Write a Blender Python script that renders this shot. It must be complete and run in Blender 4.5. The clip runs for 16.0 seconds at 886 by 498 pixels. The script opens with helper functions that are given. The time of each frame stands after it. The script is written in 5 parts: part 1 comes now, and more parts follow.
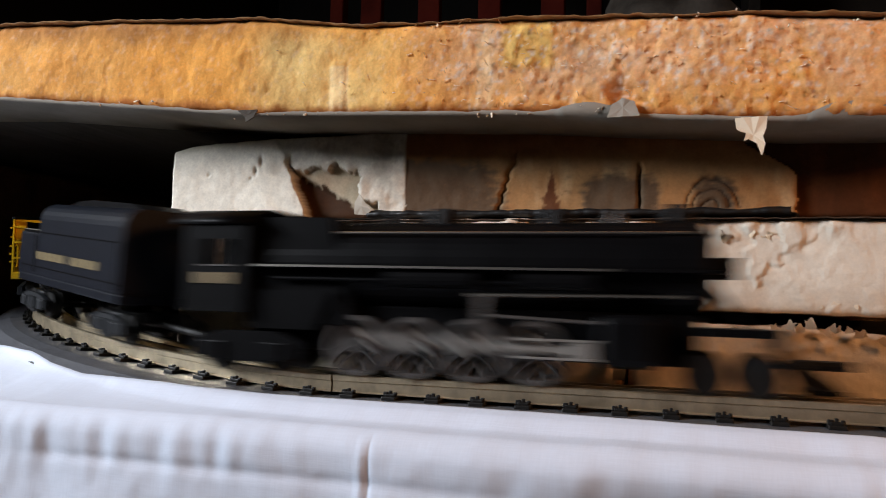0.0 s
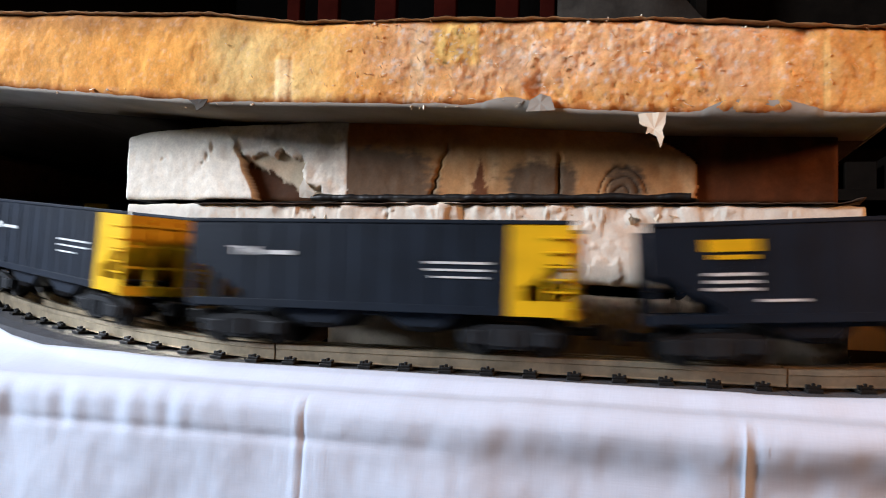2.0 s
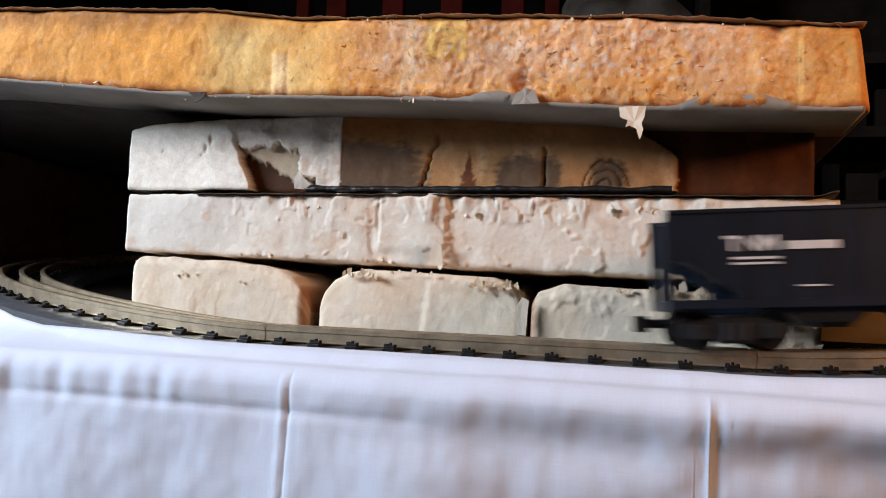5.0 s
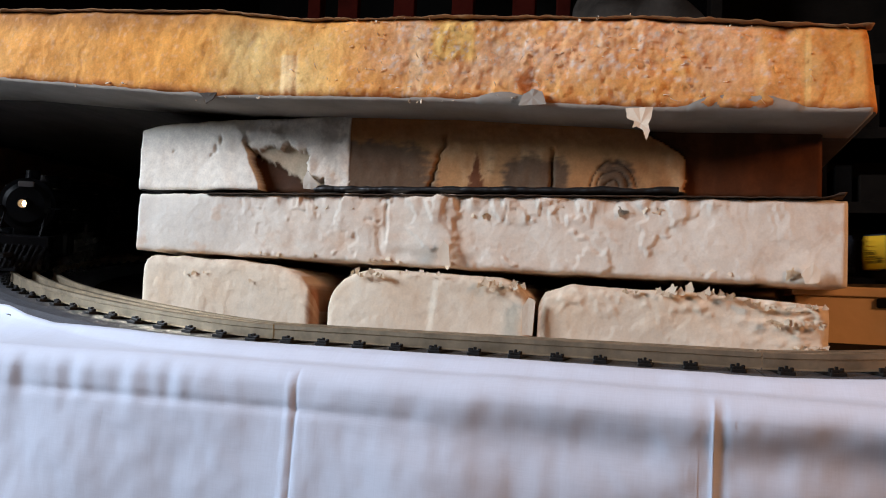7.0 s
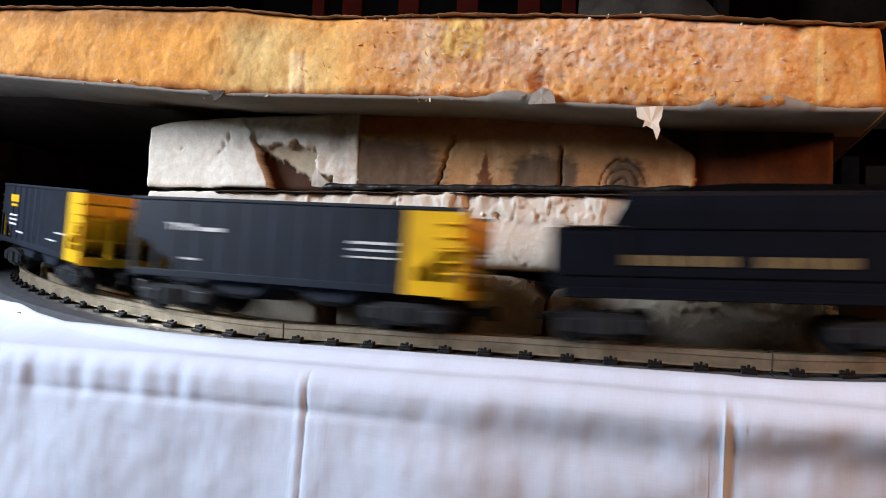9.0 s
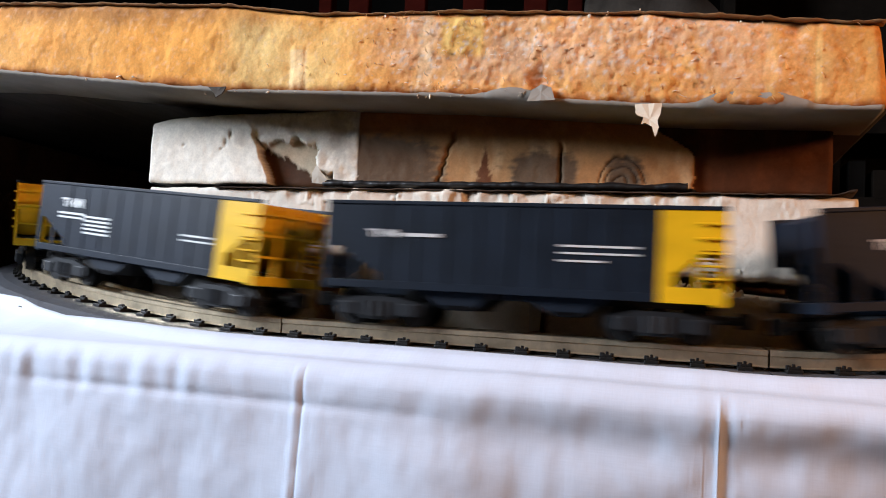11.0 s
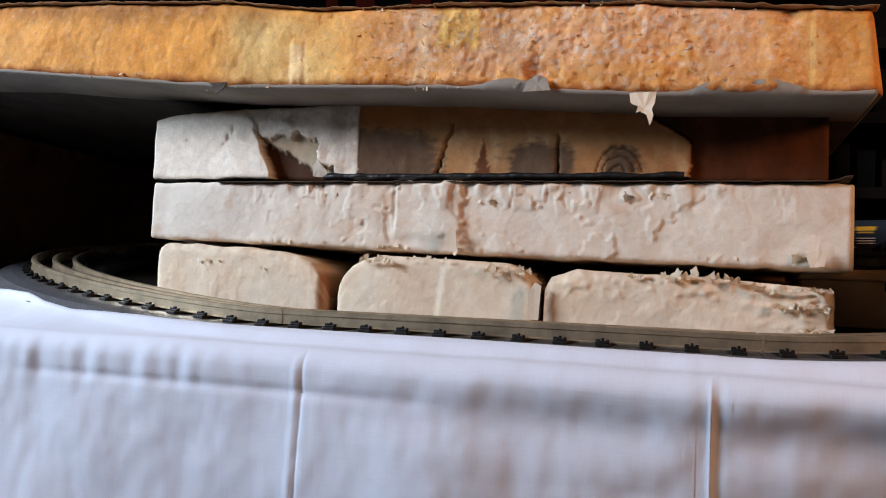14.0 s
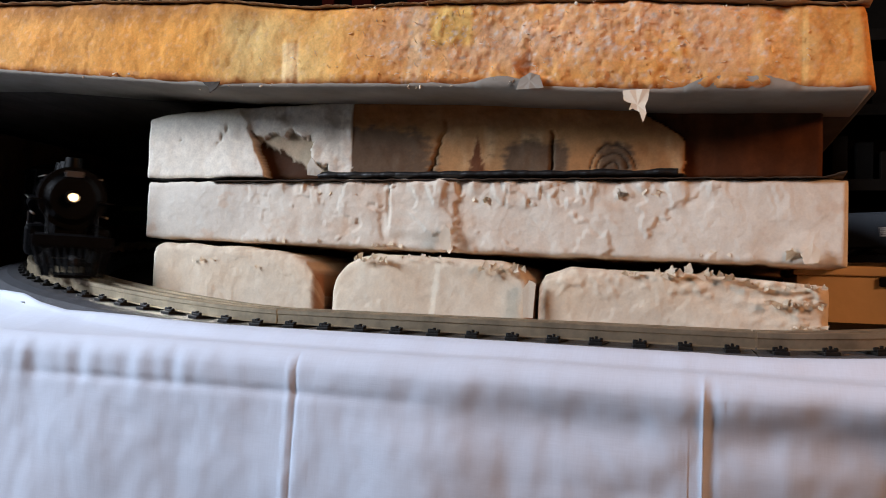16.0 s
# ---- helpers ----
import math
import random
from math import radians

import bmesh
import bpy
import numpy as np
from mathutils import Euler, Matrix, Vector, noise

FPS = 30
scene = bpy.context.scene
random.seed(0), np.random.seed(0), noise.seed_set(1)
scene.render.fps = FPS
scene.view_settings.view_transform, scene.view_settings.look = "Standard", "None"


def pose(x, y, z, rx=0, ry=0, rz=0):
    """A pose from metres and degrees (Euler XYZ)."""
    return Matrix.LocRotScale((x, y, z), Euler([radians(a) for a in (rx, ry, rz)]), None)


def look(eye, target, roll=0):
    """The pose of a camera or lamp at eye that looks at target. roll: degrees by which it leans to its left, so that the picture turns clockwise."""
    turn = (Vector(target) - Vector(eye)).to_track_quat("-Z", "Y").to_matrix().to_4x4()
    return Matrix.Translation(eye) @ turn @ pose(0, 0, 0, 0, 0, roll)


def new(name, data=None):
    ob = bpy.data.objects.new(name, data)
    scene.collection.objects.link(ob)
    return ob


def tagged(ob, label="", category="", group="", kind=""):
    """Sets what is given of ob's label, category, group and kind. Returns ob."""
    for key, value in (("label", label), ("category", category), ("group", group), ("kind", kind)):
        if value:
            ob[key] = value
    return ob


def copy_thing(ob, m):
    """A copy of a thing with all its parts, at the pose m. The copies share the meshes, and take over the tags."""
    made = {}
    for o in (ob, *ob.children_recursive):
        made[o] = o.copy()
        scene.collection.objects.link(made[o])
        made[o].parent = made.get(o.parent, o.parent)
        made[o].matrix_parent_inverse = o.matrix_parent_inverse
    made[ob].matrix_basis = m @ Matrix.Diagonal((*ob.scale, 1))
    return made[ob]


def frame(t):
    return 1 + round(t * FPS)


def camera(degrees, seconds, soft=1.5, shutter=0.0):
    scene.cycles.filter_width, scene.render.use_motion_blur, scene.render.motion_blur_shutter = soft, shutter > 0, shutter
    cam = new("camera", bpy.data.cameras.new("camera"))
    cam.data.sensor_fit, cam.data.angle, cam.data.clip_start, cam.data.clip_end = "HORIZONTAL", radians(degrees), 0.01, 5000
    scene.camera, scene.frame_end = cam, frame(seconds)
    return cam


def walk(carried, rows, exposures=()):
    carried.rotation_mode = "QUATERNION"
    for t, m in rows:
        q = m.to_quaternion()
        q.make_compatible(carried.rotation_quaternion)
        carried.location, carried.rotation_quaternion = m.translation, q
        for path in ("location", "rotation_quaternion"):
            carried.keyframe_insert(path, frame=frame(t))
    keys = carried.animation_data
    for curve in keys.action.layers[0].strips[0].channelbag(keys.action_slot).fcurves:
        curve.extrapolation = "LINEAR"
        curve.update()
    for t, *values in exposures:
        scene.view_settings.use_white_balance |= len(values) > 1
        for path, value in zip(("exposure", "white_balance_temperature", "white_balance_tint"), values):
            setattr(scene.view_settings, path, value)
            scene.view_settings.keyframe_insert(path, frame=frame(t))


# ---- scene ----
cam = camera(58.0, 16.0, soft=1.0, shutter=0.7)
PATH = [
    (0, (0.167, -0.36, 0.051), (-0.43, 1.543, 0.205), 1.7),
    (0.5, (0.174, -0.364, 0.052), (-0.407, 1.545, 0.198), 1.6),
    (1, (0.179, -0.374, 0.043), (-0.372, 1.542, 0.209), 1.8),
    (1.5, (0.188, -0.382, 0.047), (-0.348, 1.54, 0.181), 1.8),
    (2, (0.194, -0.394, 0.048), (-0.313, 1.537, 0.159), 1.7),
    (2.5, (0.199, -0.4, 0.041), (-0.297, 1.533, 0.169), 1.9),
    (3, (0.204, -0.402, 0.038), (-0.297, 1.529, 0.17), 2.1),
    (3.5, (0.209, -0.402, 0.031), (-0.306, 1.524, 0.187), 2.6),
    (4, (0.21, -0.403, 0.035), (-0.311, 1.523, 0.171), 2.5),
    (6.5, (0.212, -0.405, 0.03), (-0.334, 1.513, 0.182), 2.7),
    (7, (0.213, -0.406, 0.033), (-0.342, 1.511, 0.175), 2.7),
    (7.5, (0.211, -0.407, 0.038), (-0.345, 1.51, 0.161), 2.6),
    (8, (0.211, -0.408, 0.043), (-0.348, 1.51, 0.143), 2.5),
    (8.5, (0.211, -0.408, 0.043), (-0.352, 1.508, 0.141), 2.6),
    (9, (0.21, -0.407, 0.039), (-0.354, 1.508, 0.152), 2.7),
    (11.5, (0.216, -0.406, 0.033), (-0.367, 1.503, 0.158), 3.1),
    (12, (0.217, -0.406, 0.031), (-0.367, 1.502, 0.16), 3.0),
    (12.5, (0.219, -0.406, 0.031), (-0.371, 1.5, 0.158), 3.0),
    (13, (0.221, -0.408, 0.031), (-0.375, 1.498, 0.152), 2.8),
    (13.5, (0.223, -0.407, 0.03), (-0.381, 1.496, 0.151), 2.6),
    (14, (0.224, -0.408, 0.031), (-0.385, 1.494, 0.144), 2.5),
    (14.5, (0.228, -0.41, 0.03), (-0.393, 1.488, 0.14), 2.5),
    (15, (0.226, -0.408, 0.032), (-0.39, 1.492, 0.137), 2.2),
    (15.5, (0.226, -0.408, 0.033), (-0.391, 1.492, 0.134), 2.2),
    (16, (0.227, -0.407, 0.034), (-0.381, 1.496, 0.131), 2.1),
]
walk(cam, [(t, look(eye, target, roll)) for t, eye, target, roll in PATH],
     [(t, stops - 0.13, kelvin, 22) for t, stops, kelvin in ((0.0, 0.05, 6900), (0.6, 0.30, 6600), (1.2, 0.38, 6450), (3.5, 0.42, 6350), (4.2, 0.38, 6350), (6.3, 0.05, 6350), (8.1, 0.03, 6350), (8.8, 0.28, 6350),
                                                         (9.6, 0.40, 6350), (12.5, 0.42, 6350), (13.2, 0.22, 6350), (13.8, 0.06, 6350), (16.0, 0.0, 6350))])

# ---- light ----
world = bpy.data.worlds.new("sky")
world.use_nodes = True
scene.world = world
_sky = world.node_tree.nodes.new("ShaderNodeTexSky")
_sky.sky_type, _sky.sun_disc = "NISHITA", False
_sky.sun_elevation, _sky.sun_rotation = radians(35), radians(200)
world.node_tree.links.new(_sky.outputs[0], world.node_tree.nodes["Background"].inputs[0])
world.node_tree.nodes["Background"].inputs[1].default_value = 0.1


def area(name, where, aim, sx, sy, watts, colour):
    lamp = bpy.data.lights.new(name, "AREA")
    lamp.shape, lamp.size, lamp.size_y, lamp.energy, lamp.color = "RECTANGLE", sx, sy, watts, colour
    ob = new(name, lamp)
    ob.matrix_world = look(where, aim)
    return ob


# daylight in the window opening, up in the west wall
area("window_light", (-1.26, -0.66, 0.70), (0.1, 0.0, 0.05), 0.58, 0.50, 40, (0.79, 0.935, 1.0))
# warm light off to the east, added for an unseen source
area("warm_east_light", (0.95, -0.35, 0.34), (0.15, 0.05, 0.05), 0.15, 0.15, 3.6, (1.0, 0.50, 0.21))
scene.view_settings.exposure = 0.0


# ---- materials ----
def material(name, colour, rough=0.6, metal=0.0, vary=0.25, scale=40.0, bump=0.0, bump_scale=300.0, tint=None, coat=0.0, emit=0.0, gloss=0.5):
    """Principled material: colour varied at two scales, with fine relief."""
    m = bpy.data.materials.new(name)
    m.use_nodes = True
    nt = m.node_tree
    b = nt.nodes["Principled BSDF"]
    b.inputs["Roughness"].default_value, b.inputs["Metallic"].default_value = rough, metal
    b.inputs["Coat Weight"].default_value = coat
    b.inputs["Specular IOR Level"].default_value = gloss
    geo = nt.nodes.new("ShaderNodeTexCoord")
    n1, n2 = nt.nodes.new("ShaderNodeTexNoise"), nt.nodes.new("ShaderNodeTexNoise")
    n1.inputs["Scale"].default_value, n1.inputs["Detail"].default_value = scale, 6
    n2.inputs["Scale"].default_value, n2.inputs["Detail"].default_value = scale * 7, 5
    for n in (n1, n2):
        nt.links.new(geo.outputs["Object"], n.inputs["Vector"])
    ramp = nt.nodes.new("ShaderNodeValToRGB")
    dark = tuple(c * (1 - vary) for c in colour)
    light = tint or tuple(min(1, c * (1 + vary * 0.6)) for c in colour)
    ramp.color_ramp.elements[0].position, ramp.color_ramp.elements[1].position = 0.32, 0.7
    ramp.color_ramp.elements[0].color, ramp.color_ramp.elements[1].color = (*dark, 1), (*light, 1)
    mid = ramp.color_ramp.elements.new(0.5)
    mid.color = (*colour, 1)
    nt.links.new(n1.outputs["Fac"], ramp.inputs[0])
    mix = nt.nodes.new("ShaderNodeMix")
    mix.data_type, mix.blend_type = "RGBA", "MULTIPLY"
    mix.inputs["Factor"].default_value = 0.5 * min(1, vary * 2)
    nt.links.new(ramp.outputs[0], mix.inputs["A"])
    nt.links.new(n2.outputs["Fac"], mix.inputs["B"])
    nt.links.new(mix.outputs["Result"], b.inputs["Base Color"])
    if bump:
        n3 = nt.nodes.new("ShaderNodeTexNoise")
        n3.inputs["Scale"].default_value, n3.inputs["Detail"].default_value = bump_scale, 8
        nt.links.new(geo.outputs["Object"], n3.inputs["Vector"])
        bp = nt.nodes.new("ShaderNodeBump")
        bp.inputs["Strength"].default_value, bp.inputs["Distance"].default_value = bump, 0.001
        nt.links.new(n3.outputs["Fac"], bp.inputs["Height"])
        nt.links.new(bp.outputs[0], b.inputs["Normal"])
    if emit:
        b.inputs["Emission Color"].default_value, b.inputs["Emission Strength"].default_value = (*colour, 1), emit
    return m


FOAM = material("cream_foam", (0.86, 0.74, 0.58), 0.9, vary=0.16, scale=22, bump=0.3, bump_scale=420, gloss=0.2)
FOAM_WHITE = material("white_skin", (0.76, 0.69, 0.58), 0.8, vary=0.14, scale=30, bump=0.2, bump_scale=500, gloss=0.25)
TAN = material("tan_skin", (0.40, 0.205, 0.085), 0.75, vary=0.35, scale=26, bump=0.4, bump_scale=300, gloss=0.3)
BROWN = material("brown_foam", (0.14, 0.052, 0.018), 0.85, vary=0.35, scale=40, bump=0.6, bump_scale=380, gloss=0.2)
SOOT = material("soot_grey", (0.105, 0.068, 0.045), 0.8, vary=0.45, scale=70, bump=0.5, bump_scale=300, gloss=0.25)
# one grey paper: lit tone for the front strip, shaded tone for the underside
LIT_PAPER = material("lit_paper", (0.36, 0.32, 0.27), 0.9, vary=0.18, scale=25, bump=0.15, bump_scale=600, gloss=0.1)
SHADED_PAPER = material("shaded_paper", (0.095, 0.082, 0.070), 0.9, vary=0.18, scale=25, bump=0.15, bump_scale=600, gloss=0.1)
TAR = material("black_tar", (0.012, 0.011, 0.011), 0.5, vary=0.3, scale=80, bump=0.5, bump_scale=200)
ROADBED = material("grey_plastic", (0.085, 0.088, 0.098), 0.42, vary=0.25, scale=120, bump=0.5, bump_scale=900, gloss=0.4)
TIE = material("black_plastic", (0.008, 0.0075, 0.007), 0.5, vary=0.2, scale=200, bump=0.2, gloss=0.3)
RAIL = material("nickel_rail", (0.80, 0.66, 0.46), 0.34, metal=0.85, vary=0.3, scale=60, bump=0.08, bump_scale=500)
BLACK = material("loco_black", (0.0036, 0.0036, 0.0042), 0.42, vary=0.3, scale=60, bump=0.15, bump_scale=400, gloss=0.08)
NAVY = material("tender_navy", (0.0055, 0.0075, 0.0125), 0.40, vary=0.2, scale=50, bump=0.12, bump_scale=400, gloss=0.20)
CAR = material("hopper_black", (0.0095, 0.0160, 0.0275), 0.48, vary=0.3, scale=40, bump=0.15, bump_scale=400, gloss=0.24)
TRUCK = material("truck_grey", (0.016, 0.018, 0.021), 0.5, vary=0.35, scale=90, bump=0.2, bump_scale=400, gloss=0.3)
YELLOW = material("yellow_paint", (0.88, 0.50, 0.006), 0.42, vary=0.12, scale=60, bump=0.12, bump_scale=400, gloss=0.3)
WHITE = material("white_ink", (0.72, 0.72, 0.70), 0.6, vary=0.1, scale=200)
GOLD = material("gold_ink", (0.20, 0.145, 0.065), 0.5, vary=0.15, scale=200)
STEEL = material("grey_steel", (0.13, 0.12, 0.115), 0.42, metal=0.5, vary=0.25, scale=120, gloss=0.3)
RODS_STEEL = material("polished_rods", (0.42, 0.40, 0.37), 0.4, metal=0.6, vary=0.2, scale=120)
HANDRAIL = material("bright_wire", (0.75, 0.70, 0.62), 0.3, metal=1.0, vary=0.1, scale=100)
GLOW = material("lit_lens", (1.0, 0.66, 0.30), 0.4, vary=0.0, emit=9.0)
PLYWOOD = material("tan_plywood", (0.72, 0.50, 0.25), 0.6, vary=0.25, scale=9, bump=0.2, bump_scale=200)
REDWOOD = material("red_wood", (0.055, 0.007, 0.004), 0.9, vary=0.3, scale=12, bump=0.2, bump_scale=150, gloss=0.05)
DARKWOOD = material("dark_wood", (0.014, 0.010, 0.007), 0.8, vary=0.4, scale=15, bump=0.2, bump_scale=150, gloss=0.1)
WALLPAINT = material("dim_wall", (0.040, 0.031, 0.025), 0.9, vary=0.1, scale=5, bump=0.1)
DARKWALL = material("dark_wall", (0.008, 0.007, 0.006), 0.95, vary=0.3, scale=8, bump=0.2, gloss=0.1)
PALE = material("pale_fabric", (0.07, 0.06, 0.05), 0.95, vary=0.3, scale=20, bump=0.4, gloss=0.1)
CARPET = material("brown_carpet", (0.07, 0.05, 0.038), 0.95, vary=0.3, scale=60, bump=0.6)


CRUMB = material("foam_flake", (0.86, 0.73, 0.56), 0.9, vary=0.12, scale=60, gloss=0.2)


def toned(name, rough=0.88, bump=0.6, bump_scale=400.0, depth=0.22):
    """A surface whose colour zones lie in the mesh, with grain at two scales."""
    m = bpy.data.materials.new(name)
    m.use_nodes = True
    nt = m.node_tree
    b = nt.nodes["Principled BSDF"]
    b.inputs["Roughness"].default_value, b.inputs["Specular IOR Level"].default_value = rough, 0.22
    zone, co = nt.nodes.new("ShaderNodeAttribute"), nt.nodes.new("ShaderNodeTexCoord")
    zone.attribute_name = "tone"
    last = zone.outputs["Color"]
    for scale, amount in ((24.0, depth), (170.0, depth), (700.0, depth * 0.8)):
        n, r, x = nt.nodes.new("ShaderNodeTexNoise"), nt.nodes.new("ShaderNodeMapRange"), nt.nodes.new("ShaderNodeMix")
        n.inputs["Scale"].default_value, n.inputs["Detail"].default_value = scale, 5
        nt.links.new(co.outputs["Object"], n.inputs["Vector"])
        r.inputs["From Min"].default_value, r.inputs["From Max"].default_value = 0.3, 0.7
        r.inputs["To Min"].default_value, r.inputs["To Max"].default_value = 1 - amount, 1 + amount * 0.7
        nt.links.new(n.outputs["Fac"], r.inputs["Value"])
        x.data_type, x.blend_type = "RGBA", "MULTIPLY"
        x.inputs["Factor"].default_value = 1.0
        nt.links.new(last, x.inputs["A"])
        nt.links.new(r.outputs["Result"], x.inputs["B"])
        last = x.outputs["Result"]
    nt.links.new(last, b.inputs["Base Color"])
    n, bp = nt.nodes.new("ShaderNodeTexNoise"), nt.nodes.new("ShaderNodeBump")
    n.inputs["Scale"].default_value, n.inputs["Detail"].default_value = bump_scale, 8
    nt.links.new(co.outputs["Object"], n.inputs["Vector"])
    bp.inputs["Strength"].default_value, bp.inputs["Distance"].default_value = bump, 0.001
    nt.links.new(n.outputs["Fac"], bp.inputs["Height"])
    nt.links.new(bp.outputs[0], b.inputs["Normal"])
    return m


def woven(name, colour):
    """Plain-woven cotton: warp and weft threads with slubs, faint washed-out stains."""
    m = bpy.data.materials.new(name)
    m.use_nodes = True
    nt = m.node_tree
    b = nt.nodes["Principled BSDF"]
    b.inputs["Roughness"].default_value, b.inputs["Specular IOR Level"].default_value = 0.95, 0.1
    b.inputs["Sheen Weight"].default_value = 0.05
    co = nt.nodes.new("ShaderNodeTexCoord")
    sums = []
    for stretch in ((1500.0, 110.0, 110.0), (110.0, 1500.0, 1500.0), (5.0, 9.0, 9.0)):
        mp, n = nt.nodes.new("ShaderNodeMapping"), nt.nodes.new("ShaderNodeTexNoise")
        mp.inputs["Scale"].default_value = stretch
        n.inputs["Scale"].default_value, n.inputs["Detail"].default_value = 1.0, 3
        nt.links.new(co.outputs["Object"], mp.inputs["Vector"])
        nt.links.new(mp.outputs[0], n.inputs["Vector"])
        sums.append(n.outputs["Fac"])
    add = nt.nodes.new("ShaderNodeMath")
    nt.links.new(sums[0], add.inputs[0])
    nt.links.new(sums[1], add.inputs[1])
    last = None
    for fac, lo, hi, amount in ((add.outputs[0], 0.75, 1.25, 0.025), (sums[2], 0.35, 0.65, 0.05)):
        r, x = nt.nodes.new("ShaderNodeMapRange"), nt.nodes.new("ShaderNodeMix")
        r.inputs["From Min"].default_value, r.inputs["From Max"].default_value = lo, hi
        r.inputs["To Min"].default_value, r.inputs["To Max"].default_value = 1 - amount, 1 + amount
        nt.links.new(fac, r.inputs["Value"])
        x.data_type, x.blend_type = "RGBA", "MULTIPLY"
        x.inputs["Factor"].default_value = 1.0
        x.inputs["A"].default_value = (*colour, 1)
        if last:
            nt.links.new(last, x.inputs["A"])
        nt.links.new(r.outputs["Result"], x.inputs["B"])
        last = x.outputs["Result"]
    nt.links.new(last, b.inputs["Base Color"])
    bp = nt.nodes.new("ShaderNodeBump")
    bp.inputs["Strength"].default_value, bp.inputs["Distance"].default_value = 0.22, 0.0003
    nt.links.new(add.outputs[0], bp.inputs["Height"])
    nt.links.new(bp.outputs[0], b.inputs["Normal"])
    return m


CLOTH = woven("white_cotton", (0.685, 0.740, 0.850))
ORANGE_FACE = toned("orange_foam_face", bump=0.5, bump_scale=300, depth=0.13)
SKIN_FACE = toned("stained_skin_face", rough=0.8, bump=0.25, bump_scale=320, depth=0.11)
CREAM_FACE = toned("cream_foam_face", bump=0.34, bump_scale=300, depth=0.06)


# ---- mesh helpers ----
def part(name, bm, mat, parent=None, label="", smooth=False):
    me = bpy.data.meshes.new(name)
    bm.normal_update()
    bm.to_mesh(me)
    bm.free()
    for m in (mat if isinstance(mat, (list, tuple)) else [mat]):
        me.materials.append(m)
    if smooth:
        for p in me.polygons:
            p.use_smooth = True
    ob = new(name, me)
    if parent:
        ob.parent = parent
    if label:
        tagged(ob, label)
    return ob


def put_box(bm, x0, x1, y0, y1, z0, z1, bevel=0.0):
    r = bmesh.ops.create_cube(bm, size=1.0, matrix=Matrix.LocRotScale(((x0 + x1) / 2, (y0 + y1) / 2, (z0 + z1) / 2), None, (abs(x1 - x0), abs(y1 - y0), abs(z1 - z0))))
    if bevel:
        edges = {e for v in r["verts"] for e in v.link_edges}
        bmesh.ops.bevel(bm, geom=list(edges), offset=bevel, segments=2, affect="EDGES", profile=0.5)
    return bm


def box(x0, x1, y0, y1, z0, z1, bevel=0.0):
    return put_box(bmesh.new(), x0, x1, y0, y1, z0, z1, bevel)


def put_rod(bm, a, b, r, seg=10, r2=None):
    a, b = Vector(a), Vector(b)
    turn = (b - a).to_track_quat("Z", "Y").to_matrix().to_4x4()
    bmesh.ops.create_cone(bm, cap_ends=True, segments=seg, radius1=r, radius2=r if r2 is None else r2, depth=(b - a).length, matrix=Matrix.Translation((a + b) / 2) @ turn)
    return bm


def rod(a, b, r, seg=10, r2=None):
    return put_rod(bmesh.new(), a, b, r, seg, r2)


def put_prism(bm, outline, y0, y1):
    """An outline in x, z drawn out from y0 to y1."""
    f = [bm.verts.new((x, y0, z)) for x, z in outline]
    g = [bm.verts.new((x, y1, z)) for x, z in outline]
    n = len(outline)
    bm.faces.new(f)
    bm.faces.new(g[::-1])
    for i in range(n):
        bm.faces.new((f[i], g[i], g[(i + 1) % n], f[(i + 1) % n]))
    bmesh.ops.recalc_face_normals(bm, faces=bm.faces)
    return bm


def prism(outline, y0, y1):
    return put_prism(bmesh.new(), outline, y0, y1)


def wob(x, y, z, scale, detail=3):
    return noise.fractal(Vector((x, y, z)) * scale, 1.0, 2.0, detail)


# ---- track plan: an oval of eight curves and two straights ----
RADIUS, STRAIGHT, LINE = 0.42, 0.254, 0.0159
ARC = math.pi * RADIUS
LOOP = 2 * STRAIGHT + 2 * ARC
RAIL_TOP = 0.0185


def ground(y):
    """Height of the sheet-covered support, which climbs towards the back."""
    h = min(max((y - LINE) / RADIUS, 0.0), 1.25)
    d = RADIUS * math.acos(1 - min(h, 1.0)) + max(0.0, h - 1.0) * 0.4
    return 0.10 * d * d / (d + 0.06)


def line(s, off=0.0, z=0.0):
    """Place on the track: s metres on from the first joint, off metres outwards of the centre line."""
    s = s % LOOP
    if s < STRAIGHT:
        x, y, n = s, LINE, (0.0, -1.0)
    elif s < STRAIGHT + ARC:
        a = (s - STRAIGHT) / RADIUS
        x, y, n = STRAIGHT + RADIUS * math.sin(a), LINE + RADIUS * (1 - math.cos(a)), (math.sin(a), -math.cos(a))
    elif s < 2 * STRAIGHT + ARC:
        x, y, n = STRAIGHT - (s - STRAIGHT - ARC), LINE + 2 * RADIUS, (0.0, 1.0)
    else:
        a = (s - LOOP) / RADIUS
        x, y, n = RADIUS * math.sin(a), LINE + RADIUS * (1 - math.cos(a)), (math.sin(a), -math.cos(a))
    return Vector((x + n[0] * off, y + n[1] * off, ground(y) + z))


